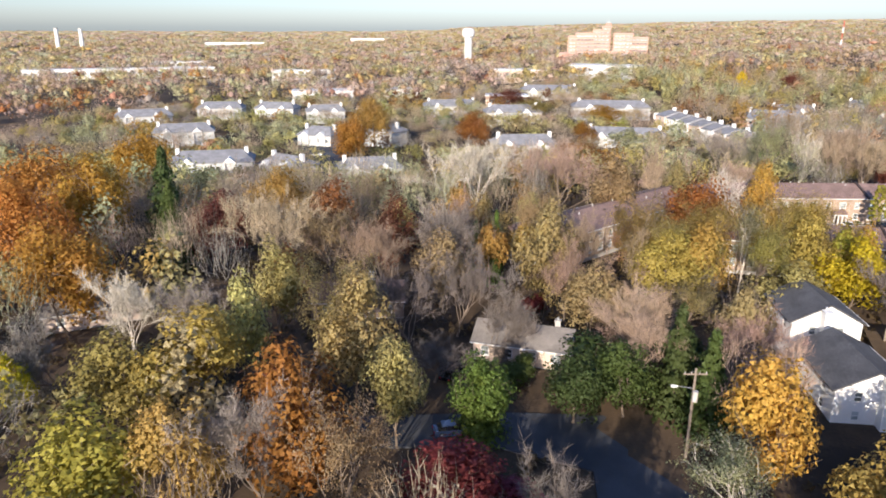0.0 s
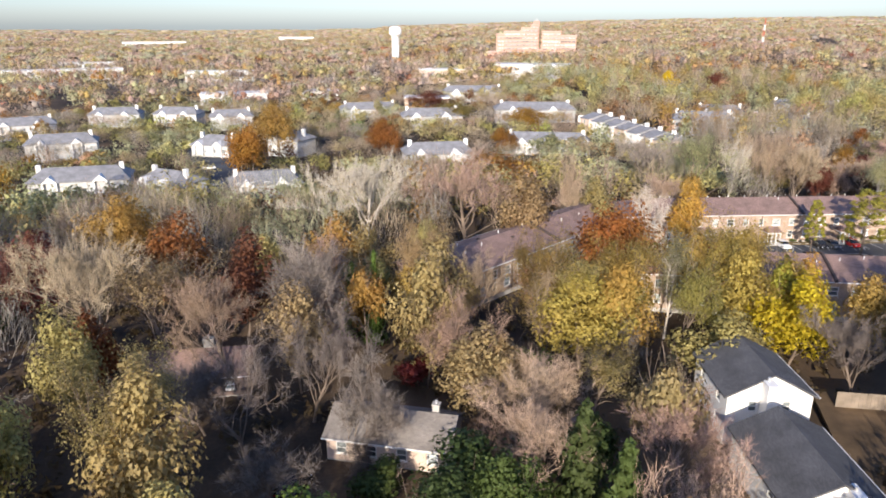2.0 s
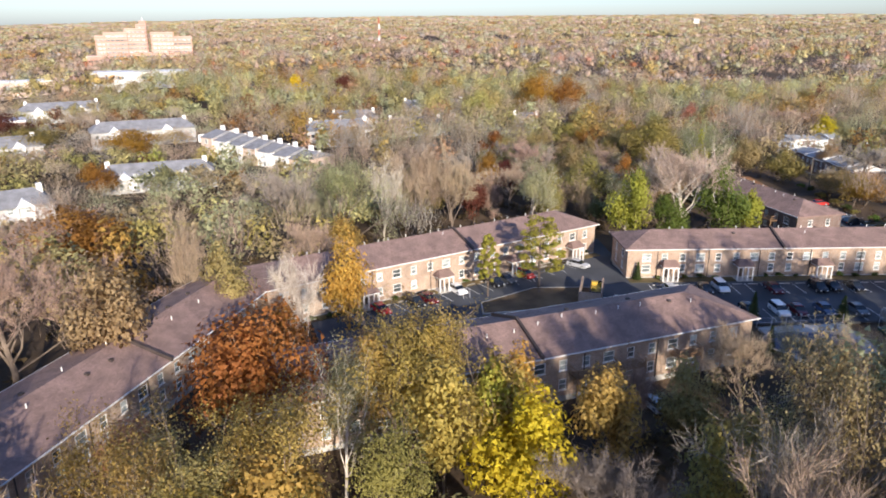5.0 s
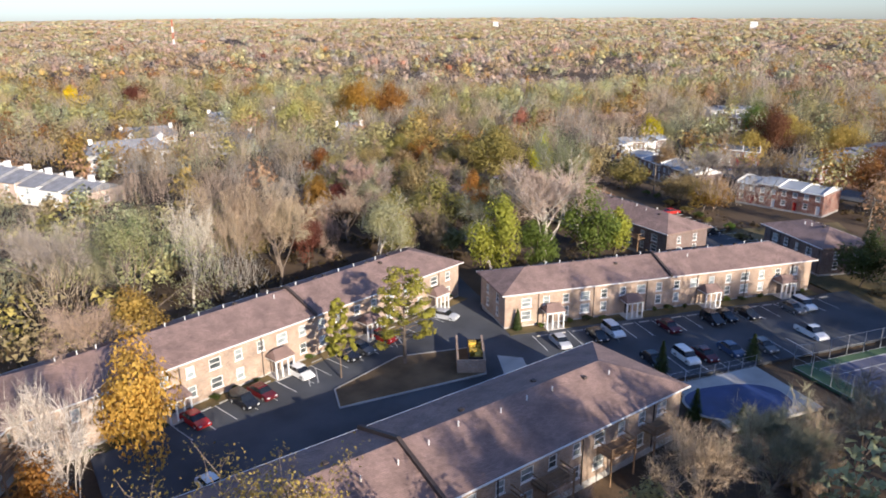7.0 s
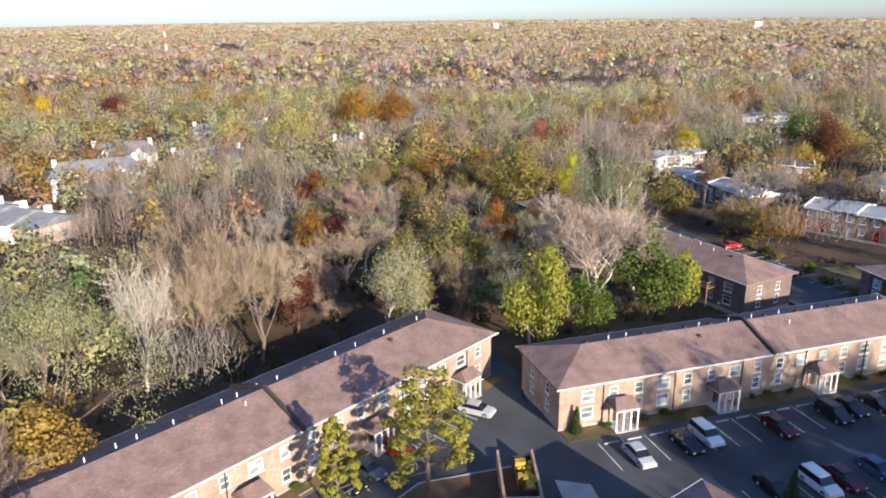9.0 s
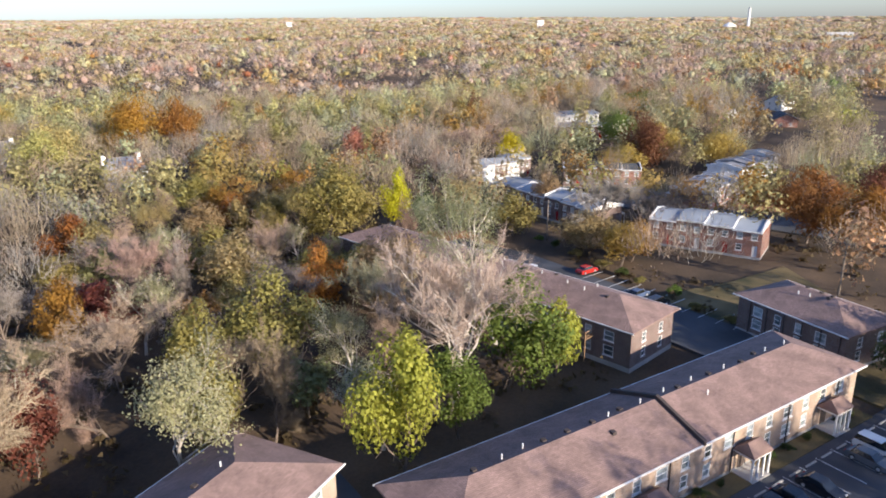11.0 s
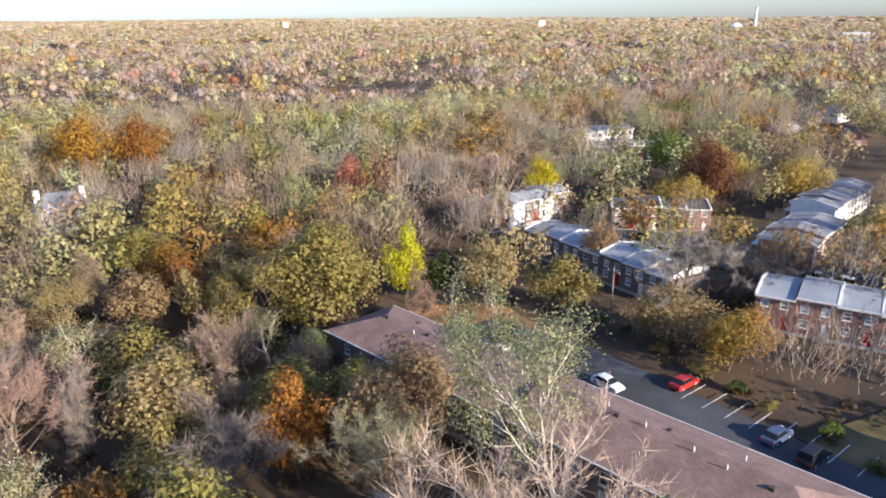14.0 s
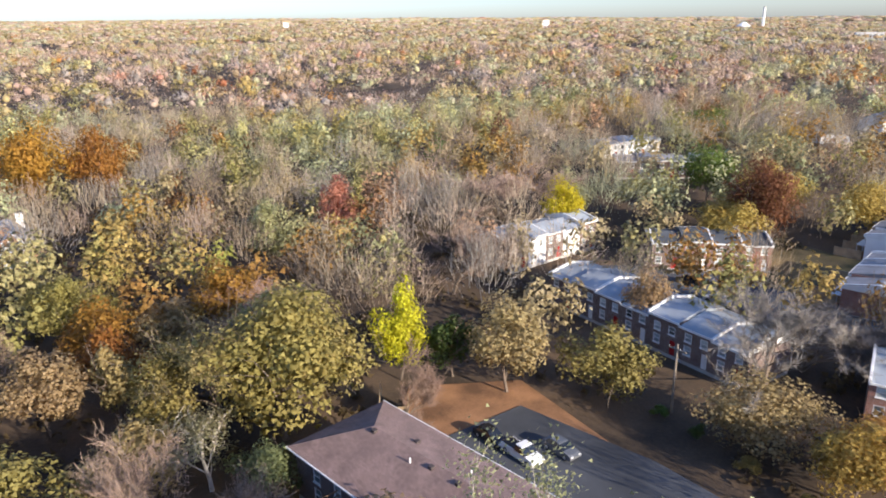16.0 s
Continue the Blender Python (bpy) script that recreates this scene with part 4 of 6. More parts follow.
def hospital():
    x, y = far_place(-12.6, 800)
    r = root("hospital", x, y, 8.0, -12.6)
    blocks = ((-42, -20, 0, 27), (-34, -14, 0, 30), (-16, 2, 0, 33.5), (-6, 3, 0, 37), (6, 26, 0, 30), (20, 42, 0, 26), (-50, -28, 0, 9.5), (-10, 30, 0, 12))
    for k, (a, b, z0, z1) in enumerate(blocks):
        y0 = (6, 2, 4, 8, 0, 3, -4, -6)[k]
        part("wing", Geo().box(a, y0, -8, b, y0 + 22, z1), PINKSTONE, r)
        part("parapet", Geo().box(a - 0.4, y0 - 0.4, z1, b + 0.4, y0 + 22.4, z1 + 0.9), PALEPINK, r)
        for f in range(int(z1 / 3.6)):
            part("window_band", Geo().box(a + 1.0, y0 - 0.25, f * 3.6 + 1.3, b - 1.0, y0 + 0.1, f * 3.6 + 2.7), GLASS, r)
            part("spandrel", Geo().box(a - 0.3, y0 - 0.9, f * 3.6 + 2.9, b + 0.3, y0 - 0.02, f * 3.6 + 3.7), PALEPINK, r)
            for c in range(int((b - a) / 4)):
                part("pier", Geo().box(a + 1 + c * 4, y0 - 0.4, f * 3.6 + 1.2, a + 1.7 + c * 4, y0 - 0.003, f * 3.6 + 2.85), PINKSTONE, r)
    part("stair_tower", Geo().box(-3, 8, 36, 3, 14, 41), PINKSTONE, r)
    part("mast", Geo().tube((0, 10, 41), (0, 10, 44), 0.3, 0.2, 6), STEEL, r)
    tagged(r, "large stepped pink stone hospital on a hill", "hospital")


def water_tower():
    x, y = far_place(-1.9, 860)
    r = root("water_tower", x, y, 8.0)
    prof = [(4.2, 0), (4.2, 22), (4.6, 24), (6.8, 26.5), (7.1, 29), (7.1, 32), (6.2, 34), (3.2, 35.2), (0.3, 35.6)]
    g, k = Geo(), 24
    for rad, z in prof:
        g.v += [(rad * math.cos(2 * math.pi * i / k) * (1 + 0.03 * (i % 2)), rad * math.sin(2 * math.pi * i / k) * (1 + 0.03 * (i % 2)), z) for i in range(k)]
    for j in range(len(prof) - 1):
        g.f += [(j * k + i, j * k + (i + 1) % k, (j + 1) * k + (i + 1) % k, (j + 1) * k + i) for i in range(k)]
    part("tank", g, SIDING, r, "white fluted tank and stem")
    part("base", Geo().tube((0, 0, -8), (0, 0, 0.4), 5.2, 5.0, 24), CONCRETE, r)
    tagged(r, "tall white fluted water tower", "water tower")


def mast(yaw, dist, foot, top, width, mats, label, name="radio_mast"):
    x, y = far_place(yaw, dist)
    r = root(name, x, y, foot)
    n = 7
    for i in range(n):
        z0, z1 = (top - foot) * i / n, (top - foot) * (i + 1) / n
        g = Geo()
        w0, w1 = width * (1 - 0.6 * i / n), width * (1 - 0.6 * (i + 1) / n)
        for a in range(3):
            c0, c1 = math.cos(a * 2.094), math.cos((a + 1) * 2.094)
            s0, s1 = math.sin(a * 2.094), math.sin((a + 1) * 2.094)
            g.tube((w0 * c0, w0 * s0, z0), (w1 * c0, w1 * s0, z1), 0.22, 0.22, 4)
            g.tube((w0 * c0, w0 * s0, z0), (w1 * c1, w1 * s1, z1), 0.13, 0.13, 4)
        part("section", g, mats[i % len(mats)], r)
    tagged(r, label, "mast")


def stack(yaw, dist, foot, top, rad, label):
    x, y = far_place(yaw, dist)
    r = root("smokestack", x, y, foot)
    part("shaft", Geo().tube((0, 0, -5), (0, 0, top - foot), rad * 1.25, rad, 16), SIDING, r)
    part("rim", Geo().tube((0, 0, top - foot), (0, 0, top - foot + 1.5), rad * 1.1, rad * 1.1, 16), CONCRETE, r)
    tagged(r, label, "smokestack")


hospital()
water_tower()
MASTRED = surface("faded red mast paint", (0.5, 0.15, 0.09), 0.6, 0.1, 3, 1, 0.0)
mast(-28.5, 900, 8, 52, 1.4, (MASTRED, SIDING), "red and white lattice radio mast")
stack(27.9, 1500, 8, 40, 3.0, "tall pale smokestack in the hazy distance")
stack(26.4, 1500, 8, 40, 3.0, "tall pale smokestack in the hazy distance")


def stack_east():
    r = root("smokestack", 139 + 1780, 153 + 45, ground(1919, 198) + 4)
    part("shaft", Geo().tube((0, 0, -5), (0, 0, 46), 3.2, 2.6, 16), SIDING, r)
    part("rim", Geo().tube((0, 0, 46), (0, 0, 47.5), 2.9, 2.9, 16), CONCRETE, r)
    tagged(r, "slender white smokestack on the horizon", "smokestack")
    d = root("storage_dome", 139 + 1780, 153 + 85, ground(1919, 238) - 4)
    part("drum", Geo().tube((0, 0, -3), (0, 0, 16), 15, 15, 24), SIDING, d)
    part("roof", Geo().tube((0, 0, 16), (0, 0, 24), 15.4, 3, 24), SIDING, d)
    tagged(d, "white storage tank with a domed roof", "tank")


stack_east()


def hall(yaw, dist, width, depth, high, label, lift=0.0, mat=SIDING, turn=0.0):
    """A long low far-off building with a flat roof and window bands."""
    x, y = far_place(yaw, dist)
    r = root("long_hall", x, y, ground(x, y) + lift, yaw + turn)
    part("wall", Geo().box(-width / 2, 0, -8, width / 2, depth, high), mat, r)
    part("roof", Geo().box(-width / 2 - 0.5, -0.5, high, width / 2 + 0.5, depth + 0.5, high + 0.6), SIDING, r, "white flat roof")
    for i in range(max(3, int(width / 6))):
        u = -width / 2 + (i + 0.5) * width / max(3, int(width / 6))
        part("window", Geo().box(u - 1.6, -0.12, high * 0.35, u + 1.6, 0.05, high * 0.7), GLASS, r)
    tagged(r, label, "hall")


hall(9.6, 480, 40, 18, 8, "long white two-storey hall among trees")
hall(3.5, 520, 26, 20, 6, "white roofed hall among trees")
hall(-13.2, 520, 62, 24, 5, "low pale building below the hospital", 4, GREYSIDING)
hall(24.0, 760, 170, 20, 7, "very long low white warehouse with a flat roof", 2)
hall(20.0, 900, 60, 20, 7, "low white flat-roofed warehouse beyond the trees", 2)
hall(-6.0, 560, 40, 16, 7, "pale brick school building", 2, CREAM)
hall(-5.0, 380, 22, 12, 6.0, "tan sunlit apartment building", 2, CREAM)
hall(11.0, 700, 60, 18, 7, "white flat-roofed commercial building among trees", 2)
hall(-88.0, 1300, 34, 16, 6, "white building on the horizon", 6)
hall(-94.0, 1100, 70, 20, 10, "pale school building on the horizon", 6, CREAM)
hall(-70.0, 2000, 16, 14, 9, "white building on the horizon", 10)
hall(-52.0, 2200, 14, 14, 10, "white building on the horizon", 11)
hall(16.0, 1600, 120, 20, 9, "white warehouse in the distance", 4)
hall(6.0, 2000, 90, 20, 10, "white warehouse in the distance", 4)


# ---- dumpster yard, poles ----
def dumpster_yard():
    r = root("dumpster_enclosure", 104.9, 131.6, LOT, 41.5)
    part("wall", Geo().box(0, 0, 0, 7.6, 0.25, 1.9), BRICK, r)
    part("wall", Geo().box(0, 3.4, 0, 7.6, 3.65, 1.9).box(0, 0.25, 0, 0.25, 3.4, 1.9), BRICK, r)
    tagged(r, "open brick dumpster enclosure in the parking lot", "enclosure")
    d = root("dumpster", 105.6, 132.9, LOT, 41.5)
    part("bin", Geo().box(0.3, -0.6, 0.15, 5.8, -0.5, 1.5).box(0.3, 1.5, 0.15, 5.8, 1.6, 1.5).box(0.3, -0.5, 0.15, 0.4, 1.5, 1.5).box(5.7, -0.5, 0.15, 5.8, 1.5, 1.5).box(0.4, -0.5, 0.15, 5.7, 1.5, 0.3), DARKTRIM, d)
    rnd = random.Random(4)
    for _ in range(26):
        x, y, s = rnd.uniform(0.5, 4.8), rnd.uniform(-0.4, 1.0), rnd.uniform(0.2, 0.6)
        part("board", Geo().box(x, y, 0.3, min(5.6, x + s * 1.4), min(1.45, y + s), 1.2 + rnd.uniform(0, 0.5)), YELLOWMETAL, d, "yellow discarded board")
    tagged(d, "dark open dumpster heaped with yellow refuse", "dumpster")
    sheet("dumpster_apron", [(106.0, 129.4), (109.0, 127.6), (111.6, 130.6), (110.0, 133.6)], LOT + 0.05, CONCRETE, "pale concrete apron before the dumpsters", category="apron")


dumpster_yard()


def utility_pole(x, y, high, label, lamp=False, turn=0.0):
    z = ground(x, y)
    r = root("utility_pole", x, y, z, turn)
    part("pole", Geo().tube((0, 0, -0.5), (0, 0, high), 0.17, 0.12, 10), POLEWOOD, r)
    part("crossarm", Geo().box(-1.2, -0.06, high - 0.7, 1.2, 0.06, high - 0.55), POLEWOOD, r)
    for u in (-1.05, -0.4, 0.4, 1.05):
        part("insulator", Geo().tube((u, 0, high - 0.55), (u, 0, high - 0.35), 0.05, 0.03, 6), CONCRETE, r)
    if lamp:
        part("transformer", Geo().tube((0.05, -0.42, high - 3.4), (0.05, -0.42, high - 2.3), 0.26, 0.26, 12), CONCRETE, r, "grey transformer can")
        part("lamp_arm", Geo().tube((0, 0, high - 2.2), (-1.9, -0.2, high - 1.8), 0.035, 0.03, 6), STEEL, r)
        part("lamp_head", Geo().tube((-1.75, -0.2, high - 1.85), (-2.35, -0.25, high - 1.8), 0.13, 0.17, 8), SIDING, r, "pale lamp head")
    tagged(r, label, "utility pole")


utility_pole(24.8, 62.0, 10.5, "grey wooden utility pole with a street lamp and transformer", True)
utility_pole(269.0, 157.0, 8.0, "pale utility pole beside the townhouses", turn=30)
utility_pole(237.0, 123.0, 10.0, "wooden utility pole by the street", turn=20)
utility_pole(214.0, 160.0, 8.5, "wooden utility pole behind the yards", turn=60)
utility_pole(202.0, 108.0, 9.5, "wooden utility pole at the lawn edge", turn=60)


def box_fence():
    r = root("board_fence", 199.8, 186.4, 0.8, 26)
    for k in range(4):
        for i in range(9):
            a = i * 0.36
            if k == 0:
                g = Geo().box(a, 0, 0, a + 0.34, 0.06, 1.9)
            elif k == 1:
                g = Geo().box(a, 3.3, 0, a + 0.34, 3.36, 1.9)
            elif k == 2:
                g = Geo().box(0, 0.07 + a, 0, 0.06, 0.41 + a, 1.9)
            else:
                g = Geo().box(3.3 + a * 0.9, 3.4, 0, 3.3 + a * 0.9 + 0.3, 3.46, 1.7)
            part("board", g, FENCEWOOD, r)
    tagged(r, "tan board fence round a small bin yard", "fence")
    f = root("board_fence", 60.5, 88.2, 2.0, -14)
    for i in range(44):
        part("board", Geo().box(i * 0.4, 0, -0.6, i * 0.4 + 0.385, 0.05, 1.8), POLEWOOD, f)
    tagged(f, "grey weathered board fence behind the white house", "fence")


box_fence()


# ---- cars ----
def car_kit(kind):
    """Body, glass and wheels of one car, nose towards -y... built along x, nose at +x."""
    L, W, H = {"sedan": (4.7, 0.90, 1.45), "suv": (4.7, 0.94, 1.72), "hatch": (4.3, 0.88, 1.52), "pickup": (5.5, 0.97, 1.8)}[kind]
    h = L / 2
    low = [(-h, 0.34), (-h + 0.05, 0.72), (-h + 0.2, 0.93), (h - 1.25, 0.95), (h - 0.35, 0.80), (h - 0.04, 0.62), (h, 0.34), (h - 0.25, 0.22), (-h + 0.25, 0.22)]
    if kind in ("suv", "pickup"):
        low = [(x, z * 1.13) for x, z in low]
    belt = 0.93 if kind in ("sedan", "hatch") else 1.05
    top = {"sedan": [(-h + 0.55, belt), (-h + 1.25, H), (h - 2.15, H), (h - 1.2, belt)], "suv": [(-h + 0.08, belt), (-h + 0.4, H), (h - 1.95, H), (h - 1.15, belt)],
           "hatch": [(-h + 0.1, belt), (-h + 0.65, H), (h - 1.9, H), (h - 1.05, belt)], "pickup": [(-0.35, belt), (-0.2, H), (h - 2.1, H), (h - 1.3, belt)]}[kind]
    body = Geo().side(low, W, W - 0.08)
    roof = Geo().side([(top[0][0] + 0.25 * (top[1][0] - top[0][0]) + 0.3, H - 0.04), (top[1][0] - 0.02, H + 0.03), (top[2][0] + 0.02, H + 0.03), (top[2][0] + 0.25, H - 0.04)], W - 0.2, W - 0.24)
    glass = Geo().side(top, W - 0.07, W - 0.22)
    wheel = Geo().tube((0, -0.11, 0), (0, 0.11, 0), 0.34, 0.34, 14)
    rim = Geo().tube((0, -0.125, 0), (0, 0.125, 0), 0.2, 0.2, 10)
    axles = (h - 0.95, -h + 0.95)
    extra = None
    if kind == "pickup":
        extra = Geo().box(-h + 0.12, -W + 0.18, 1.06, -0.5, W - 0.18, 1.09)
    return dict(body=body.mesh("body"), roof=roof.mesh("roof"), glass=glass.mesh("window_glass", DARKGLASS), wheel=wheel.mesh("tyre", RUBBER), rim=rim.mesh("rim", STEEL),
                axles=axles, W=W, h=h, bed=extra.mesh("bed", DARKTRIM) if extra else None, belt=belt)


KITS = {k: car_kit(k) for k in ("sedan", "suv", "hatch", "pickup")}
for kit in KITS.values():
    for key in ("body", "roof"):
        kit[key].materials.append(TRIM)


def own_material(ob, m):
    ob.material_slots[0].link = 'OBJECT'
    ob.material_slots[0].material = m


def car(kind, x, y, heading, colour, word, z=LOT):
    kit = KITS[kind]
    m = surface(word + " car paint", colour, 0.25, 0.06, 1.0, 0.5, 0.0, spec=0.7)
    r = root("car", x, y, z, heading)
    r.scale = (0.89, 0.92, 0.92)
    for key in ("body", "roof"):
        own_material(part(key, kit[key], None, r), m)
    part("window_glass", kit["glass"], None, r, "tinted glass")
    for ax in kit["axles"]:
        for s in (-1, 1):
            w = part("wheel", kit["wheel"], None, r, at=pose(ax, s * (kit["W"] - 0.12), 0.34))
            part("rim", kit["rim"], None, w)
    for s in (-1, 1):
        b = kit["h"]
        part("headlight", Geo().box(b - 0.12, s * (kit["W"] - 0.32) - 0.16, 0.58, b + 0.0, s * (kit["W"] - 0.32) + 0.16, 0.72), LAMPWHITE, r)
        part("taillight", Geo().box(-b - 0.01, s * (kit["W"] - 0.25) - 0.13, 0.62, -b + 0.1, s * (kit["W"] - 0.25) + 0.13, 0.8), LAMPRED, r)
    if kit["bed"]:
        part("bed", kit["bed"], None, r)
    tagged(r, f"{word} {'pickup truck' if kind == 'pickup' else kind} parked on the asphalt", "car", group="parked cars")


WHITE, BLACK, RED, MAROON, SILVER, GREY, BLUE = (0.78, 0.78, 0.76), (0.015, 0.016, 0.02), (0.42, 0.025, 0.02), (0.10, 0.012, 0.015), (0.45, 0.46, 0.47), (0.12, 0.125, 0.13), (0.07, 0.10, 0.17)
car("sedan", 74.6, 149.0, -90, RED, "red")
car("suv", 80.5, 148.4, -90, BLACK, "black")
car("sedan", 83.1, 148.5, -90, MAROON, "dark red")
car("sedan", 89.3, 149.2, -92, WHITE, "white")
car("suv", 96.4, 148.4, -90, BLACK, "black")
car("sedan", 99.1, 148.4, -90, GREY, "dark grey")
car("hatch", 103.5, 148.6, -88, RED, "red")
car("sedan", 115.0, 147.2, -75, SILVER, "silver")
B = -122.2
car("sedan", 118.4, 129.0, B, SILVER, "silver")
car("suv", 126.3, 125.2, B, WHITE, "white")
car("sedan", 123.6, 126.2, B, BLACK, "black")
car("sedan", 133.0, 119.8, B, MAROON, "dark red")
car("suv", 139.6, 116.0, B, BLACK, "black")
car("sedan", 142.2, 115.0, B, BLACK, "black")
car("sedan", 145.2, 112.8, B, BLACK, "black")
car("sedan", 152.0, 108.3, B, GREY, "dark grey")
car("suv", 154.4, 107.4, B, WHITE, "white")
car("pickup", 144.0, 103.6, B, WHITE, "white")
car("suv", 125.0, 113.9, B, WHITE, "white")
car("sedan", 127.4, 112.3, B, MAROON, "dark red")
car("sedan", 121.6, 116.9, B, BLACK, "black")
car("sedan", 131.1, 110.2, B, BLUE, "blue grey")
car("sedan", 135.2, 107.3, B, GREY, "dark grey")
car("sedan", 69.3, 136.9, -95, WHITE, "white")
car("sedan", 87.6, 106.6, 75, WHITE, "white", 0.55)
car("suv", 186.0, 133.8, -28, BLACK, "black", 0.9)
car("sedan", 188.6, 137.2, -28, BLUE, "blue grey", 0.9)
car("sedan", 196.8, 147.5, -28, RED, "red", 0.9)
car("pickup", 198.4, 172.6, -118, WHITE, "white", 0.9)
car("sedan", 200.0, 176.6, -118, BLACK, "black", 0.9)
car("sedan", 200.8, 169.2, -118, GREY, "dark grey", 0.9)
car("sedan", 193.0, 156.0, -120, WHITE, "white", 0.9)
car("sedan", 250.0, 158.0, 70, WHITE, "white", 0.85)
car("suv", 257.5, 163.0, 65, BLACK, "black", 0.85)
car("sedan", 258.0, 157.5, 70, BLUE, "blue grey", 0.85)
car("sedan", 244.5, 131.5, 68, GREY, "dark grey", 0.85)
car("suv", 243.0, 127.6, 68, WHITE, "white", 0.85)
car("sedan", 1.0, 66.6, 10, BLUE, "blue grey", 0.72)
car("suv", 1.2, 80.0, 60, BLACK, "black", 0.5)
car("sedan", -48.0, 262.0, 20, WHITE, "white", -3.2)
car("sedan", -40.0, 236.0, 30, GREY, "dark grey", -3.2)


# ---- trees ----
def fast_mesh(name, verts, faces, mats, index=None, normals=None):
    """A mesh from arrays; all faces have the same number of corners."""
    me = bpy.data.meshes.new(name)
    verts, faces = np.asarray(verts, np.float32), np.asarray(faces, np.int32)
    n, k = faces.shape
    me.vertices.add(len(verts))
    me.vertices.foreach_set("co", verts.ravel())
    me.loops.add(n * k)
    me.loops.foreach_set("vertex_index", faces.ravel())
    me.polygons.add(n)
    me.polygons.foreach_set("loop_start", np.arange(0, n * k, k, dtype=np.int32))
    for m in mats:
        me.materials.append(m)
    if index is not None:
        me.polygons.foreach_set("material_index", np.asarray(index, np.int32))
    me.polygons.foreach_set("use_smooth", np.ones(n, bool))
    me.update(calc_edges=True)
    if normals is not None:
        me.normals_split_custom_set_from_vertices(np.asarray(normals, np.float32))
    return me


def lump(rng, rows=4, cols=7):
    """An uneven rounded clump of foliage, closed, about one across its radius."""
    v, f = [(0, 0, -0.7)], []
    for i in range(1, rows):
        a = math.pi * i / rows
        for j in range(cols):
            b = 2 * math.pi * (j + 0.5 * (i % 2)) / cols
            k = rng.uniform(0.74, 1.22)
            v.append((k * math.sin(a) * math.cos(b), k * math.sin(a) * math.sin(b), -k * math.cos(a) * 0.9))
    v.append((0, 0, rng.uniform(0.85, 1.15)))
    for j in range(cols):
        f.append((0, 1 + (j + 1) % cols, 1 + j))
        e = 1 + (rows - 2) * cols
        f.append((len(v) - 1, e + j, e + (j + 1) % cols))
    for i in range(rows - 2):
        for j in range(cols):
            a, b = 1 + i * cols + j, 1 + i * cols + (j + 1) % cols
            f += [(a, b, b + cols), (a, b + cols, a + cols)]
    return np.array(v), np.array(f)


def unit(v):
    return v / np.maximum(1e-6, np.linalg.norm(v, axis=-1, keepdims=True))


def leaves(rng, centres, outward, size, corners=4, wild=0.75, slim=1.0):
    """A leaf at each centre, its face roughly outward and up."""
    n = len(centres)
    nor = unit(outward * 0.9 + np.array([0, 0, 0.5]) + rng.normal(0, wild, (n, 3)))
    a = unit(np.cross(nor, rng.normal(0, 1, (n, 3))))
    b = np.cross(nor, a)
    s = size * rng.uniform(0.6, 1.35, (n, 1))
    if corners == 4:
        pts = np.stack([centres - a * s, centres - b * s * 0.55, centres + a * s, centres + b * s * 0.55 + nor * s * 0.2], 1)
    else:
        pts = np.stack([centres - a * s * slim - b * s * 0.5, centres + a * s * slim - b * s * 0.5, centres + b * s * 0.9], 1)
    return pts.reshape(-1, 3), np.arange(n * corners).reshape(n, corners)


def soft_normals(rng, outward, corners=3, loose=0.38):
    """Leaves of one clump turn their faces to the light much alike."""
    return np.repeat(unit(outward + np.array([0, 0, 0.15]) + rng.normal(0, loose, outward.shape)), corners, 0)


def sprays(rng, n, R, H, low, width):
    """Thin rising branches that fan out from the trunk to the rounded top of a bare crown."""
    a = rng.uniform(0, 2 * math.pi, n)
    q = np.sqrt(rng.random(n))
    top = low + (H - low) * (0.35 + 0.65 * np.sqrt(1 - 0.85 * q * q)) * rng.uniform(0.72, 1.04, n)
    tip = np.stack([R * q * np.cos(a), R * q * np.sin(a), top], 1)
    foot = np.stack([0.12 * R * np.cos(a), 0.12 * R * np.sin(a), np.full(n, low)], 1)
    start = foot + (tip - foot) * rng.uniform(0.5, 0.9, (n, 1)) + rng.normal(0, 0.7, (n, 3))
    way = unit(tip - start)
    out = unit(np.stack([np.cos(a), np.sin(a), np.full(n, 0.5)], 1) + rng.normal(0, 0.4, (n, 3)))
    side = unit(np.cross(way, out)) * width
    pts = np.stack([start + side, tip, start - side], 1)
    return pts.reshape(-1, 3), np.arange(n * 3).reshape(n, 3), np.repeat(out, 3, 0)


def crown_points(rng, n, R, H, low, clumps, fill=0.5, flat=1.0):
    """Leaf places in uneven clumps that make up a crown of radius R between the heights low and H."""
    mid, half = (low + H) / 2, (H - low) / 2
    d = unit(rng.normal(0, 1, (clumps, 3)))
    rad = rng.uniform(0.35, 0.78, (clumps, 1))
    cen = d * rad
    cen[0] = 0
    cr = rng.uniform(0.22, 0.42, clumps)
    pick = rng.choice(clumps, n, p=cr**2 / (cr**2).sum())
    dd = unit(rng.normal(0, 1, (n, 3)))
    depth = 1 - fill * rng.random((n, 1)) ** 2.2
    p = cen[pick] + dd * cr[pick][:, None] * depth * rng.uniform(0.9, 1.12, (n, 1))
    p[:, 2] *= flat
    taper = 1 - 0.28 * np.clip(p[:, 2:3], 0, 1)
    out = unit(dd + 0.6 * p)
    p = p * np.concatenate([taper, taper, np.ones_like(taper)], 1) * np.array([R, R, half]) + np.array([0, 0, mid])
    return p, out


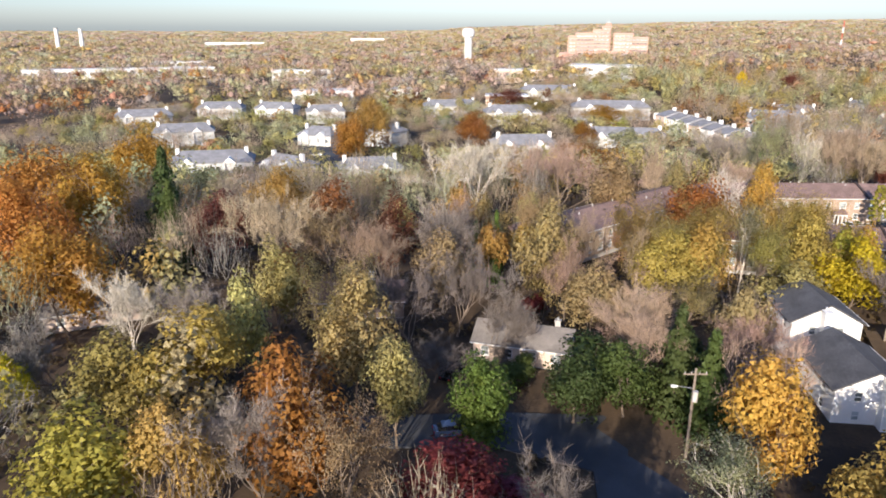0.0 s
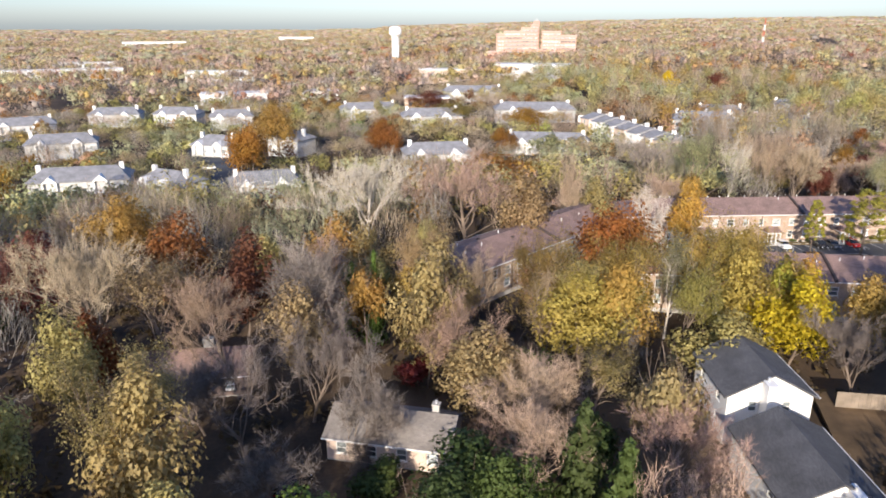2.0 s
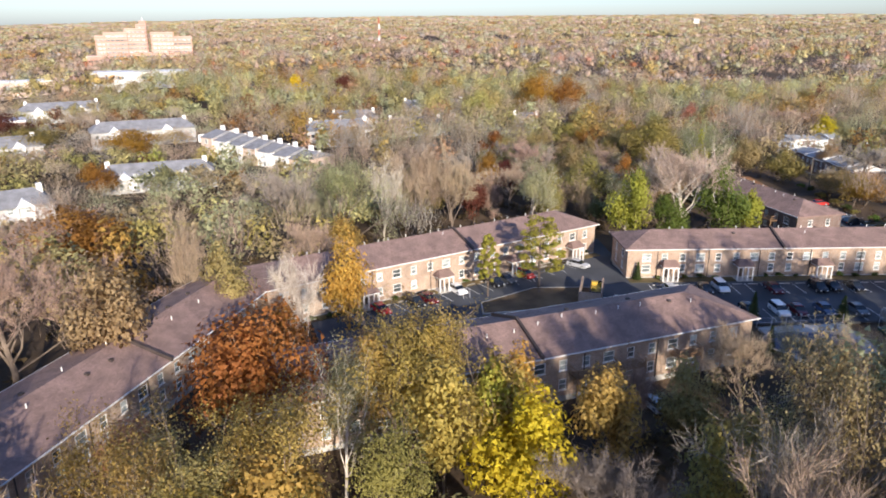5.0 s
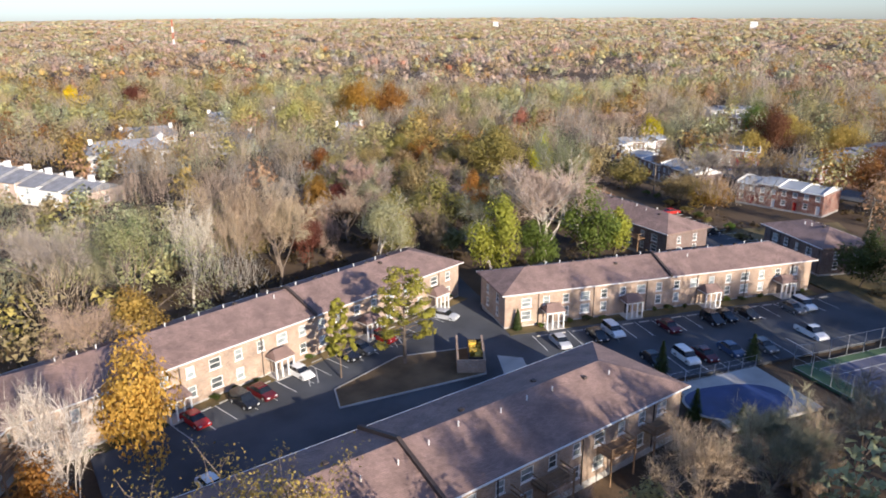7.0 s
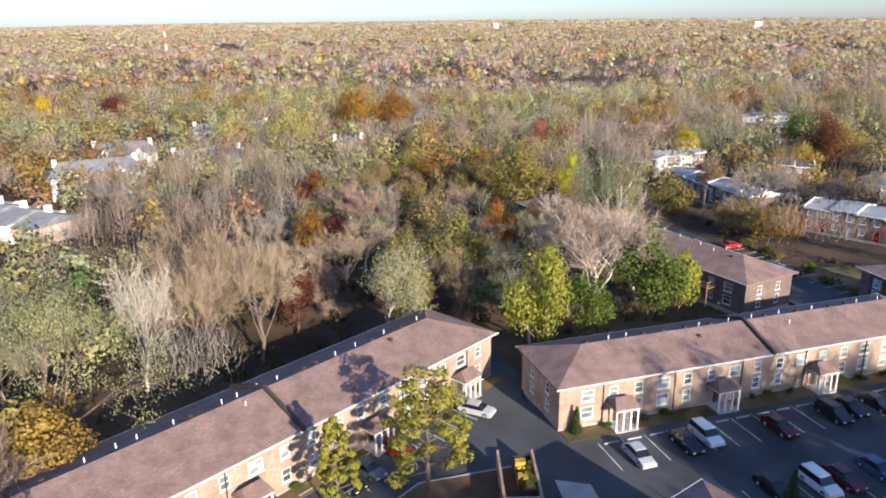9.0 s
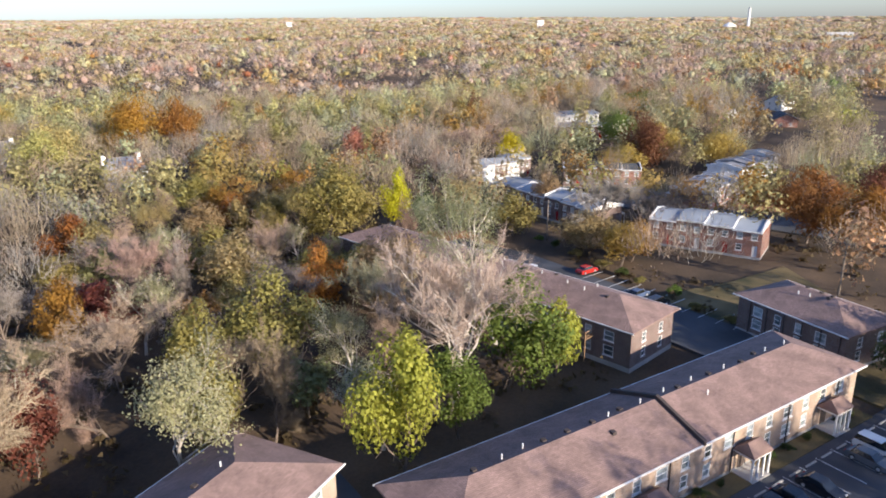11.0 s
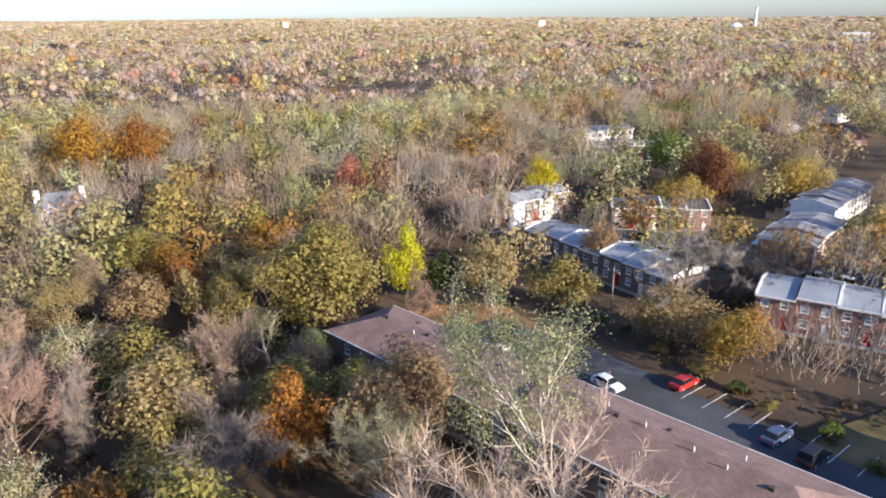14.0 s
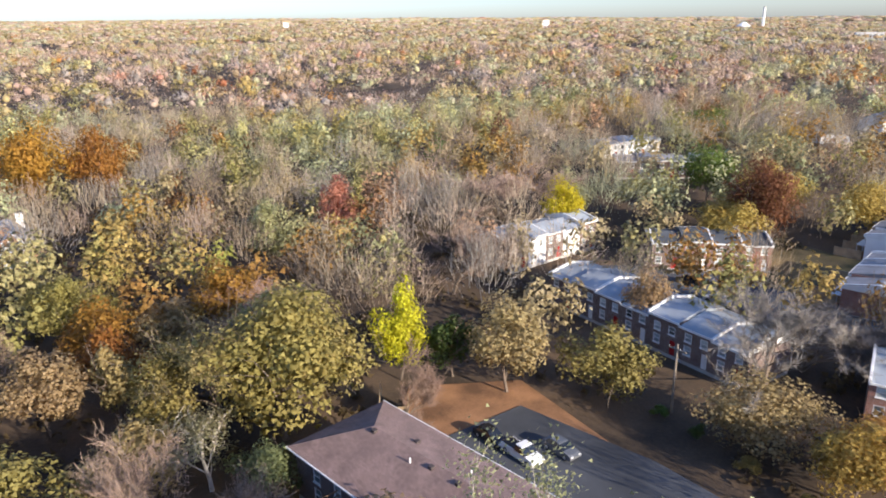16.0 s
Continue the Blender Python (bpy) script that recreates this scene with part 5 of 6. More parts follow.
def limb_mesh(rng, H, R, low, limbs, name, bare):
    """Trunk, limbs and branches as tapered tubes; returns it with the branch tips."""
    g, tips = Geo(), []

    def grow(a, way, length, r, level, most):
        pts, p, w = [a], a.copy(), way.copy()
        steps = 3 if level < 2 else 2
        for i in range(steps):
            w = unit(w + rng.normal(0, 0.2, 3) + np.array([0, 0, (0.10 if bare else 0.05) if level else 0.0]))
            p = p + w * length / steps
            pts.append(p.copy())
        for i in range(steps):
            r0, r1 = r * (1 - 0.62 * i / steps), r * (1 - 0.62 * (i + 1) / steps)
            g.tube(pts[i], pts[i + 1], r0, r1, 6 if level == 0 else (4 if level == 1 else 3), False)
        if level >= most:
            tips.append((pts[-1], w, length))
            tips.append((pts[-2], w, length))
            return
        count = (limbs, 5, 4, 3)[level]
        for i in range(count):
            f = 0.38 + 0.62 * (i + rng.random()) / count if level else low / H + (1 - low / H) * (i + rng.random()) / count
            k = min(steps - 1, int(f * steps))
            start = pts[k] + (pts[k + 1] - pts[k]) * (f * steps - k)
            az = rng.uniform(0, 2 * math.pi) if level else i * 2.4 + rng.uniform(-0.4, 0.4)
            lean = rng.uniform(0.5, 1.0) if level else rng.uniform(0.7, 1.2) - 0.45 * f
            if bare:
                lean = rng.uniform(0.4, 0.82) if level else rng.uniform(0.55, 0.92) - 0.4 * f
            side = unit(np.cross(w, np.array([math.cos(az), math.sin(az), 0.3])))
            way2 = unit(w * math.cos(lean) + side * math.sin(lean) + np.array([0, 0, 0.12]))
            if level == 0:
                ln = min(R / max(0.35, np.linalg.norm(way2[:2])), (H - start[2]) / max(0.3, way2[2])) * rng.uniform(0.7, 0.95)
            else:
                ln = length * rng.uniform(0.42, 0.62)
            grow(start, way2, ln, max(0.03, r * (0.5 if level else 0.42) * (1 - 0.35 * f)), level + 1, most)

    grow(np.array([0, 0, -0.4]), np.array([0, 0, 1.0]), H * (0.8 if bare else 0.72), 0.018 * H + 0.06, 0, 3 if bare else 2)
    # keep the limbs inside the crown
    a = np.array([tuple(q) for q in g.v])
    wide, high = np.percentile(np.hypot(a[:, 0], a[:, 1]), 84 if bare else 98), a[:, 2].max()
    k = np.array([min(1.5, 0.92 * R / wide), min(1.5, 0.92 * R / wide), min(1.2, 0.95 * H / high)])
    g.v = [Vector(q) for q in a * k]
    return g.mesh(name, BARK), [(p * k, w, q) for p, w, q in tips]


def twig_mesh(rng, tips, count, length, width):
    """Thin twigs fanning out from the branch tips."""
    base = np.array([t[0] for t in tips])
    way = np.array([t[1] for t in tips])
    pick = rng.integers(0, len(tips), count)
    w = unit(way[pick] + rng.normal(0, 0.7, (count, 3)) + np.array([0, 0, 0.15]))
    a = base[pick] - way[pick] * rng.uniform(0, 1.0, (count, 1)) * length * 0.9 + rng.normal(0, 0.12, (count, 3))
    ln = length * rng.uniform(0.5, 1.4, (count, 1))
    s = unit(np.cross(w, rng.normal(0, 1, (count, 3)))) * width
    pts = np.stack([a - s, a + s, a + w * ln], 1).reshape(-1, 3)
    return fast_mesh("twigs", pts, np.arange(count * 3).reshape(-1, 3), [TWIG["grey"]])


SIZES = ((3.2, 8.5), (5.5, 13.0), (8.5, 17.0))
KIT = {}


def kit_of(kind, size, variant):
    key = (kind, size, variant)
    if key in KIT:
        return KIT[key]
    rng = np.random.default_rng(100 * size + variant + {"leafy": 0, "thin": 31, "bare": 57, "conifer": 83, "pine": 91}[kind])
    R, H = SIZES[size]
    if kind == "leafy":
        trunk, _ = limb_mesh(rng, H, R, H * 0.22, 7, "trunk", False)
        n = (2900, 5200, 8000)[size]
        p, o = crown_points(rng, n, R, H, H * 0.12, (14, 26, 38)[size], 0.55)
        v, f = leaves(rng, p, o, (0.175, 0.205, 0.235)[size], 3, 0.38)
        crown = fast_mesh("crown", v, f, [LEAF["khaki"]], normals=soft_normals(rng, o, 3, 0.5))
    elif kind == "thin":
        trunk, tips = limb_mesh(rng, H, R, H * 0.28, 9, "trunk", True)
        tp = np.array([t[0] for t in tips])
        n = (4200, 8200, 14000)[size]
        p = tp[rng.integers(0, len(tp), n)] + rng.normal(0, 0.34 + 0.07 * size, (n, 3))
        o = unit(p - np.array([0, 0, H * 0.5]))
        v, f = leaves(rng, p, o, (0.09, 0.09, 0.09)[size], 3)
        crown = fast_mesh("crown", v, f, [LEAF["khaki"]], normals=soft_normals(rng, o, 3, 0.6))
    elif kind == "bare":
        trunk, tips = limb_mesh(rng, H, R, H * 0.24, 11, "trunk", True)
        crown = twig_mesh(rng, tips, (3400, 6600, 10500)[size], (0.8, 1.1, 1.4)[size], (0.016, 0.019, 0.023)[size])
        crown.name = "crown"
    else:
        g = Geo().tube((0, 0, -0.3), (0, 0, H * 0.97), 0.02 * H, 0.02, 8)
        if kind == "pine":
            P, O = [], []
            for k in range(46):
                h = 0.30 + 0.68 * (k + rng.random()) / 46
                a, q = k * 2.4 + rng.normal(0, 0.3), R * (1.05 - h) ** 0.55 * rng.uniform(0.35, 1.0)
                c = np.array([q * math.cos(a), q * math.sin(a), H * h + 0.1 * q])
                g.tube((0, 0, H * h - 0.25 * q), c, 0.06, 0.025, 4, False)
                o = unit(rng.normal(0, 1, (130, 3)))
                P.append(c + o * np.array([1.0, 1.0, 0.5]) * rng.uniform(0.55, 1.0) * rng.uniform(0.6, 1.05, (130, 1)) * 0.19 * R)
                O.append(unit(o + np.array([0, 0, 0.5])))
            p, o, leaf = np.concatenate(P), np.concatenate(O), 0.15
        else:
            n = (3200, 5000, 7000)[size]
            z = rng.random(n) ** 1.5
            tier = np.sin(z * 34) * 0.5 + 0.5
            az = rng.integers(0, 9, n) * 0.7 + np.floor(z * 16) * 1.3 + rng.normal(0, 0.25, n)
            rad = R * (1.02 - z) ** 0.8 * (0.55 + 0.45 * tier) * rng.uniform(0.35, 1.08, n)
            p = np.stack([rad * np.cos(az), rad * np.sin(az), H * (0.07 + 0.93 * z) - 0.16 * rad], 1) + rng.normal(0, 0.14, (n, 3))
            o, leaf = np.stack([np.cos(az), np.sin(az), np.full(n, 0.4)], 1), (0.20, 0.25, 0.28)[size]
        trunk = g.mesh("trunk", BARK)
        v, f = leaves(rng, p, o, leaf, 3, 0.5)
        crown = fast_mesh("crown", v, f, [LEAF["dkgreen"]], normals=soft_normals(rng, o, 3, 0.5))
    KIT[key] = (trunk, crown)
    return KIT[key]


WORD = dict(
    gold="golden yellow", rust="rusty brown", khaki="khaki brown", olive="olive green", sage="grey green", lime="bright lime yellow", orange="orange", maroon="dark maroon", crimson="crimson",
    yellow="dull yellow", ochre="ochre", green="fresh green", dkgreen="dark green", palebrown="pale brown", salmon="salmon pink", palegold="pale gold", sunyellow="vivid yellow", rust2="rust brown",
    maroon2="reddish brown", thinsage="thin grey green", lime2="yellow green", palegreen="pale green", sagegreen="sage green", olive2="olive", dkgreen2="deep green",
    grey="grey", tan="tan", white="whitish", dark="dark grey", brown="brown", rose="rosy brown", sagegrey="greyish green", pink="pinkish", pinktan="pinkish tan")
trees_made = []


def tree(x, y, top, r, kind, tint, plant=True):
    """One tree: where its foot stands, how high its top reaches, its crown's radius, its sort and colour."""
    z = ground(x, y)
    h = max(3.0, top - z)
    size = 0 if r < 4.2 else (1 if r < 7.2 else 2)
    if kind == "leafy" and tint in ("thinsage", "khaki", "palebrown") and len(trees_made) % 3 == 1 or tint == "thinsage":
        kind = "thin"
    variant = len(trees_made) % (3 if size == 1 else 2)
    trunk, crown = kit_of(kind, size, variant)
    R, H = SIZES[size]
    t = root("tree", x, y, z, (len(trees_made) * 73) % 360)
    t.scale = (r / R, r / R, h / H)
    a = part("trunk", trunk, None, t)
    if tint in ("white", "pinktan", "thinsage"):
        own_material(a, PALEBARK)
    c = part("crown", crown, None, t)
    own_material(c, TWIG[tint] if tint in TWIG else LEAF[tint])
    trees_made.append((x, y, r))
    words = {"leafy": f"{WORD[tint]} autumn tree with a broad leafy crown", "thin": f"{WORD[tint]} autumn tree with sparse leaves on its branches", "bare": f"bare tree with fine {WORD[tint]} twigs",
             "conifer": f"{WORD[tint]} conifer with a dense pointed crown", "pine": "tall pine with sparse green tufts"}[kind]
    tagged(t, words, "tree", group="trees")
    return t


tree(0.8, 53.0, 8, 6.2, "leafy", "crimson")
tree(7.0, 51.2, 7, 4, "leafy", "crimson")
tree(-12.9, 55.5, 18, 6.8, "leafy", "rust")
tree(-15.6, 52.2, 16, 4.9, "bare", "grey")
tree(-17.0, 75.6, 18.2, 7.9, "leafy", "khaki")
tree(-10.3, 73.6, 18.2, 5.6, "leafy", "khaki")
tree(-4.8, 64.1, 13.7, 4.2, "leafy", "khaki")
tree(-27.6, 70.2, 14.8, 6.8, "leafy", "yellow")
tree(-34.1, 66.7, 13.7, 6.5, "leafy", "olive")
tree(-29.6, 48.9, 13.7, 7.1, "leafy", "lime2")
tree(-21.8, 50.7, 14.5, 5.2, "leafy", "yellow")
tree(-46.6, 68.3, 11, 3.4, "leafy", "lime")
tree(-39.2, 80.2, 16, 5.1, "bare", "white")
tree(-45.0, 75.4, 14.8, 6.6, "bare", "grey")
tree(-30.7, 80.6, 13.7, 4.6, "bare", "grey")
tree(-26.6, 106.0, 19.4, 8, "bare", "tan")
tree(-15.8, 103.4, 18.2, 6.8, "leafy", "palebrown")
# The next tree's twigs are darkened to stand in for shade.
tree(-1.3, 106.4, 17.4, 6.5, "bare", "dark")
tree(-4.0, 85.1, 16, 5.7, "bare", "dark")
tree(5.4, 85.2, 16, 6.1, "bare", "dark")
tree(-8.8, 101.0, 17.1, 5.3, "bare", "brown")
tree(7.1, 149.1, 21.7, 7.7, "bare", "white")
tree(17.1, 120.3, 18.4, 7.4, "leafy", "palebrown")
tree(15.1, 99.0, 19.4, 5.2, "leafy", "khaki")
tree(18.1, 96.0, 16, 5.1, "bare", "brown")
tree(26.2, 71.0, 13.7, 3.8, "conifer", "dkgreen")
tree(18.1, 74.6, 9, 7.1, "leafy", "dkgreen")
tree(14.2, 100.1, 5, 3.7, "leafy", "crimson")
tree(7.7, 109.4, 16, 3.3, "leafy", "ochre")
tree(-79.1, 135.4, 22.8, 13, "leafy", "orange")
tree(-62.8, 122.1, 22.8, 8.2, "leafy", "orange")
tree(-77.9, 177.4, 21.7, 9.1, "leafy", "orange")
tree(-66.2, 107.3, 21.7, 8.7, "leafy", "orange")
tree(-52.9, 91.5, 19.4, 8.2, "leafy", "orange")
tree(-40.5, 121.5, 16, 7.2, "leafy", "maroon")
tree(-33.2, 252.6, 16, 8.7, "leafy", "orange")
tree(-29.5, 296.8, 17.1, 10.1, "leafy", "ochre")
tree(39.5, 192.8, 14.8, 10.9, "leafy", "rust")
tree(61.9, 100.3, 14.8, 6.6, "leafy", "lime")
tree(45.8, 123.6, 19.4, 8.3, "leafy", "rust")
tree(33.3, 104.3, 18.2, 7.3, "thin", "yellow")
tree(41.4, 104.1, 19.4, 8.6, "thin", "yellow")
tree(34.9, 102.0, 14.8, 8, "leafy", "yellow")
tree(57.5, 115.0, 17.1, 6.8, "thin", "yellow")
tree(43.8, 100.1, 13.7, 5.3, "thin", "olive")
tree(57.7, 106.0, 16, 5.1, "leafy", "yellow")
tree(41.8, 96.0, 10, 6.1, "bare", "dark")
tree(18.4, 111.1, 17.4, 5.6, "leafy", "khaki")
tree(14.6, 118.8, 13.7, 4, "leafy", "yellow")
tree(5.6, 116.2, 11, 2.4, "conifer", "green")
tree(8.8, 112.6, 13.7, 2, "conifer", "green")
tree(-0.2, 111.0, 18.2, 5.2, "bare", "grey")
tree(4.9, 113.8, 19.4, 4.9, "bare", "rose")
tree(25.9, 152.5, 19.4, 8.6, "bare", "rose")
tree(36.0, 145.9, 18.4, 6.2, "leafy", "palebrown")
tree(49.0, 161.3, 20.5, 6.5, "bare", "tan")
tree(53.7, 156.1, 15.5, 5.0, "leafy", "khaki")
tree(-20.7, 125.3, 17.1, 6.7, "leafy", "rust2")
tree(-34.2, 139.8, 17.1, 8.4, "leafy", "ochre")
tree(-9.2, 115.9, 17.1, 6, "leafy", "maroon2")
tree(2.0, 92.2, 14.8, 4.2, "bare", "dark")
# Here too the dark twig tint takes the place of shade.
tree(-9.4, 90.4, 10, 6.1, "bare", "dark")
tree(27.3, 96.5, 8, 3.6, "leafy", "green")
tree(29.2, 79.1, 9, 3.5, "leafy", "dkgreen")
tree(72.2, 99.7, 14, 4.9, "leafy", "yellow")
tree(71.1, 86.8, 14.8, 4.5, "leafy", "olive")
tree(63.7, 90.3, 13.8, 4.3, "bare", "dark")
tree(80.7, 87.5, 13.7, 4.6, "leafy", "khaki")
tree(55.1, 140.2, 11, 4.5, "leafy", "rust")
tree(75.4, 189.8, 18, 7.3, "bare", "grey")
tree(78.7, 186.9, 17, 7.2, "bare", "sagegrey")
tree(81.0, 177.4, 10, 3.6, "leafy", "ochre")
tree(191.8, 197.1, 19, 10.5, "leafy", "olive")
tree(385.7, 171.8, 18, 13, "leafy", "green")
tree(147.4, 189.3, 10, 3.2, "leafy", "ochre")
tree(133.0, 189.1, 12, 7.5, "bare", "tan")
tree(137.4, 164.7, 10, 4.1, "leafy", "sagegreen")
tree(207.1, 141.7, 9, 5.8, "leafy", "ochre")
tree(274.7, 190.0, 14, 5.6, "leafy", "lime")
tree(286.3, 159.6, 11, 7.4, "leafy", "yellow")
tree(303.5, 152.0, 15, 8.8, "leafy", "yellow")
tree(212, 304, 22, 11, "leafy", "palegold")
tree(203, 298, 19, 9, "leafy", "palegold")
tree(192, 312, 20, 9, "leafy", "palegold")
tree(224, 314, 21, 9, "leafy", "palegreen")
tree(212.0, 186.4, 11, 4, "leafy", "dkgreen2")
tree(214.2, 167.6, 11, 6.3, "leafy", "olive2")
tree(234.0, 166.4, 11, 4.3, "leafy", "palebrown")
tree(230.8, 146.4, 11, 9.9, "bare", "dark")
tree(210.5, 151.3, 9, 7.3, "leafy", "palebrown")
tree(203.8, 142.9, 9, 5, "leafy", "ochre")
tree(186.5, 208.2, 12, 5.7, "leafy", "olive")
tree(176.8, 203.2, 10, 6, "leafy", "khaki")
tree(181.8, 221.1, 11, 5.8, "leafy", "palebrown")
tree(182.8, 192.0, 7, 4.3, "leafy", "sagegreen")
tree(292.5, 193.4, 13, 6.8, "leafy", "palegreen")
tree(344.2, 207.6, 18, 13, "bare", "tan")
tree(237.4, 233.4, 14, 6.6, "leafy", "palegreen")
tree(238.1, 198.1, 16, 9.5, "bare", "rose")
tree(272.8, 201.1, 16, 12.2, "bare", "rose")
tree(198.9, 237.7, 12, 7.3, "leafy", "olive")
tree(276.2, 157.1, 12, 7.1, "leafy", "yellow")
tree(4.0, 66.5, 9.5, 3.6, "conifer", "green")
tree(245, 308.5, 26, 11, "leafy", "orange")
tree(256, 298.5, 23, 9, "leafy", "rust")
tree(286, 153, 20.5, 7.5, "leafy", "maroon2")
tree(250, 228, 16.5, 5.5, "leafy", "salmon")
tree(297, 134, 15, 8, "leafy", "yellow")
tree(232, 112, 17, 8.5, "leafy", "rust2")
tree(225, 104, 15, 7, "leafy", "rust")
tree(242, 98, 18, 8, "leafy", "maroon2")
tree(310, 165, 18, 8, "leafy", "green")
tree(167, 402, 21, 6.5, "leafy", "sunyellow")
tree(192, 398, 22, 8, "leafy", "maroon")
tree(380, 255, 15, 7, "leafy", "palegold")
tree(-52, 128, 21.5, 6.2, "conifer", "dkgreen")
tree(-49, 122, 17, 4.6, "conifer", "dkgreen2")
tree(14.5, 68.8, 9.5, 4.6, "leafy", "dkgreen")
tree(20.5, 70.0, 10.5, 4.6, "leafy", "dkgreen2")
tree(28.5, 67.0, 12.5, 4.0, "conifer", "dkgreen2")
tree(25.8, 82.5, 13.5, 7.4, "bare", "tan")
tree(9.5, 78.0, 5.5, 3.8, "leafy", "dkgreen2")
tree(-1.0, 78.5, 8.0, 3.8, "bare", "dark")
tree(4.0, 66.0, 10.5, 4.4, "leafy", "green")
tree(100.2, 141.3, 14.0, 6.0, "pine", "lime2")
tree(92.3, 144.8, 11.5, 2.6, "pine", "lime2")
tree(118.6, 136.4, 4.2, 1.1, "conifer", "dkgreen")
tree(119.9, 115.0, 5.2, 1.2, "conifer", "dkgreen")
tree(130.9, 107.4, 4.6, 1.4, "conifer", "dkgreen")
tree(112.6, 107.6, 4.2, 1.1, "conifer", "dkgreen")
tree(113.6, 102.8, 3.6, 1.2, "conifer", "dkgreen")
tree(170.5, 103.0, 12, 5, "leafy", "dkgreen")
tree(174, 96, 13, 5.5, "leafy", "dkgreen2")
tree(29.5, 55.0, 16.5, 5.6, "leafy", "gold")
tree(31.0, 58.5, 18.5, 3.6, "bare", "pink")
tree(23.2, 74.0, 13.5, 5.2, "bare", "tan")
tree(21.5, 79.0, 9.5, 3.4, "bare", "brown")
tree(147.0, 151.0, 20.5, 9.4, "bare", "pinktan")
tree(164.0, 152.0, 24.5, 11.5, "thin", "thinsage")
tree(130.5, 149.2, 18.0, 5.0, "leafy", "lime2")
tree(153.0, 144.6, 17.0, 6.4, "leafy", "green")
tree(158.0, 142.0, 13.0, 3.6, "leafy", "lime2")
tree(140.5, 147.5, 11.5, 4.6, "leafy", "green")
tree(144.0, 174.5, 16.0, 6.6, "leafy", "olive2")
tree(197.0, 199.0, 17.5, 8.4, "leafy", "khaki")
tree(190.0, 204.0, 15.5, 6.2, "leafy", "khaki")
tree(208.5, 192.0, 15.0, 4.2, "leafy", "lime")
tree(210.5, 178.5, 13.5, 6.0, "leafy", "palebrown")
tree(131.0, 164.5, 14.5, 5.6, "bare", "brown")
tree(121.5, 168.5, 17.5, 7.0, "leafy", "thinsage")
tree(126.0, 168.0, 14.0, 4.4, "leafy", "olive")
tree(82.0, 176.0, 22.0, 8.2, "thin", "palegreen")
tree(93.0, 181.0, 21.5, 3.6, "bare", "white")
tree(98.0, 181.0, 21.0, 5.2, "bare", "tan")
tree(107.5, 178.0, 22.0, 8.2, "bare", "tan")
tree(102.5, 183.0, 20.0, 5.6, "bare", "brown")
tree(66.0, 143.0, 17.0, 4.6, "leafy", "gold")
tree(59.0, 140.0, 17.0, 3.6, "bare", "white")
tree(163.0, 180.0, 13.0, 4.3, "leafy", "orange")
tree(222.0, 150.0, 13.5, 7.5, "bare", "grey")
tree(152.0, 160.0, 15.0, 5.5, "bare", "tan")
tree(161.0, 168.0, 12.5, 5.0, "bare", "sagegrey")
# Added trees to the south, mostly out of view, shading lot, roof and facade.
tree(128.0, 79.0, 22.0, 6.5, "leafy", "khaki")
tree(140.0, 75.0, 18.0, 6.5, "leafy", "palebrown")
tree(152.0, 80.0, 17.5, 6.5, "leafy", "ochre")
tree(163.0, 88.0, 17.5, 6.0, "leafy", "dkgreen2")
tree(68, 62.0, 30, 6.8, "leafy", "khaki")
tree(78, 69.4, 33, 5.5, "thin", "thinsage")
tree(88, 62.8, 27, 6.8, "leafy", "ochre")
tree(95, 66.2, 24, 6.8, "bare", "tan")
tree(62, 74, 20, 6, "bare", "tan")
tree(76, 78.5, 27, 5.5, "thin", "khaki")
tree(69, 79, 26, 5.5, "leafy", "palebrown")
tree(73, 80, 23, 5.5, "bare", "grey")
tree(83, 74, 32, 6, "thin", "thinsage")
tree(62.7, 117.1, 18, 6.7, "thin", "yellow")
tree(64.2, 107.7, 16, 3.7, "leafy", "lime2")
tree(35.3, 105.9, 17, 7.7, "thin", "khaki")
tree(40.1, 102.0, 16, 6.2, "leafy", "ochre")
tree(48.2, 103.0, 16, 5.3, "thin", "olive")
tree(22.3, 108.9, 17, 4.3, "bare", "brown")
tree(30.6, 106.9, 16, 4.6, "bare", "brown")
tree(71.5, 163.3, 14, 5.6, "bare", "tan")
tree(76.9, 165.3, 13, 4.8, "leafy", "ochre")
tree(11.7, 265.7, 14, 7.9, "leafy", "rust")
tree(43.0, 340.4, 12, 13.0, "leafy", "olive")
tree(33.4, 380.0, 13, 16.0, "leafy", "maroon")
tree(51.8, 255.9, 11, 5.9, "leafy", "rust")
tree(71.5, 316.6, 11, 12.1, "leafy", "orange")
tree(33.9, 197.7, 13, 10.4, "bare", "rose")
tree(60.8, 113.6, 15.5, 4.8, "leafy", "gold")
tree(67.6, 108.6, 14.0, 4.4, "leafy", "gold")
tree(65.2, 106.8, 14, 5.2, "leafy", "yellow")
tree(56.2, 117.7, 15, 4.6, "leafy", "yellow")
# Two more added trees out of view, for shade on the south-east facade.
tree(101.0, 77.0, 18, 5.6, "bare", "tan")
tree(109.0, 74.0, 29, 5.6, "leafy", "olive")
# Unseen trees added below the line of sight to shade the lane.
tree(2, 34, 14, 5.0, "leafy", "olive")
tree(11, 35, 14.5, 5.2, "leafy", "dkgreen2")
tree(21, 33, 14, 5.0, "leafy", "khaki")
tree(31, 36, 14.5, 5.4, "leafy", "ochre")
tree(41, 40, 15, 5.4, "leafy", "olive")
tree(-10, 36, 14, 5.2, "leafy", "sage")
tree(78.4, 104.0, 12, 4.4, "bare", "rose")
tree(84.7, 99.7, 11, 4.5, "leafy", "khaki")
tree(105.3, 95.0, 11, 4.6, "bare", "sagegrey")
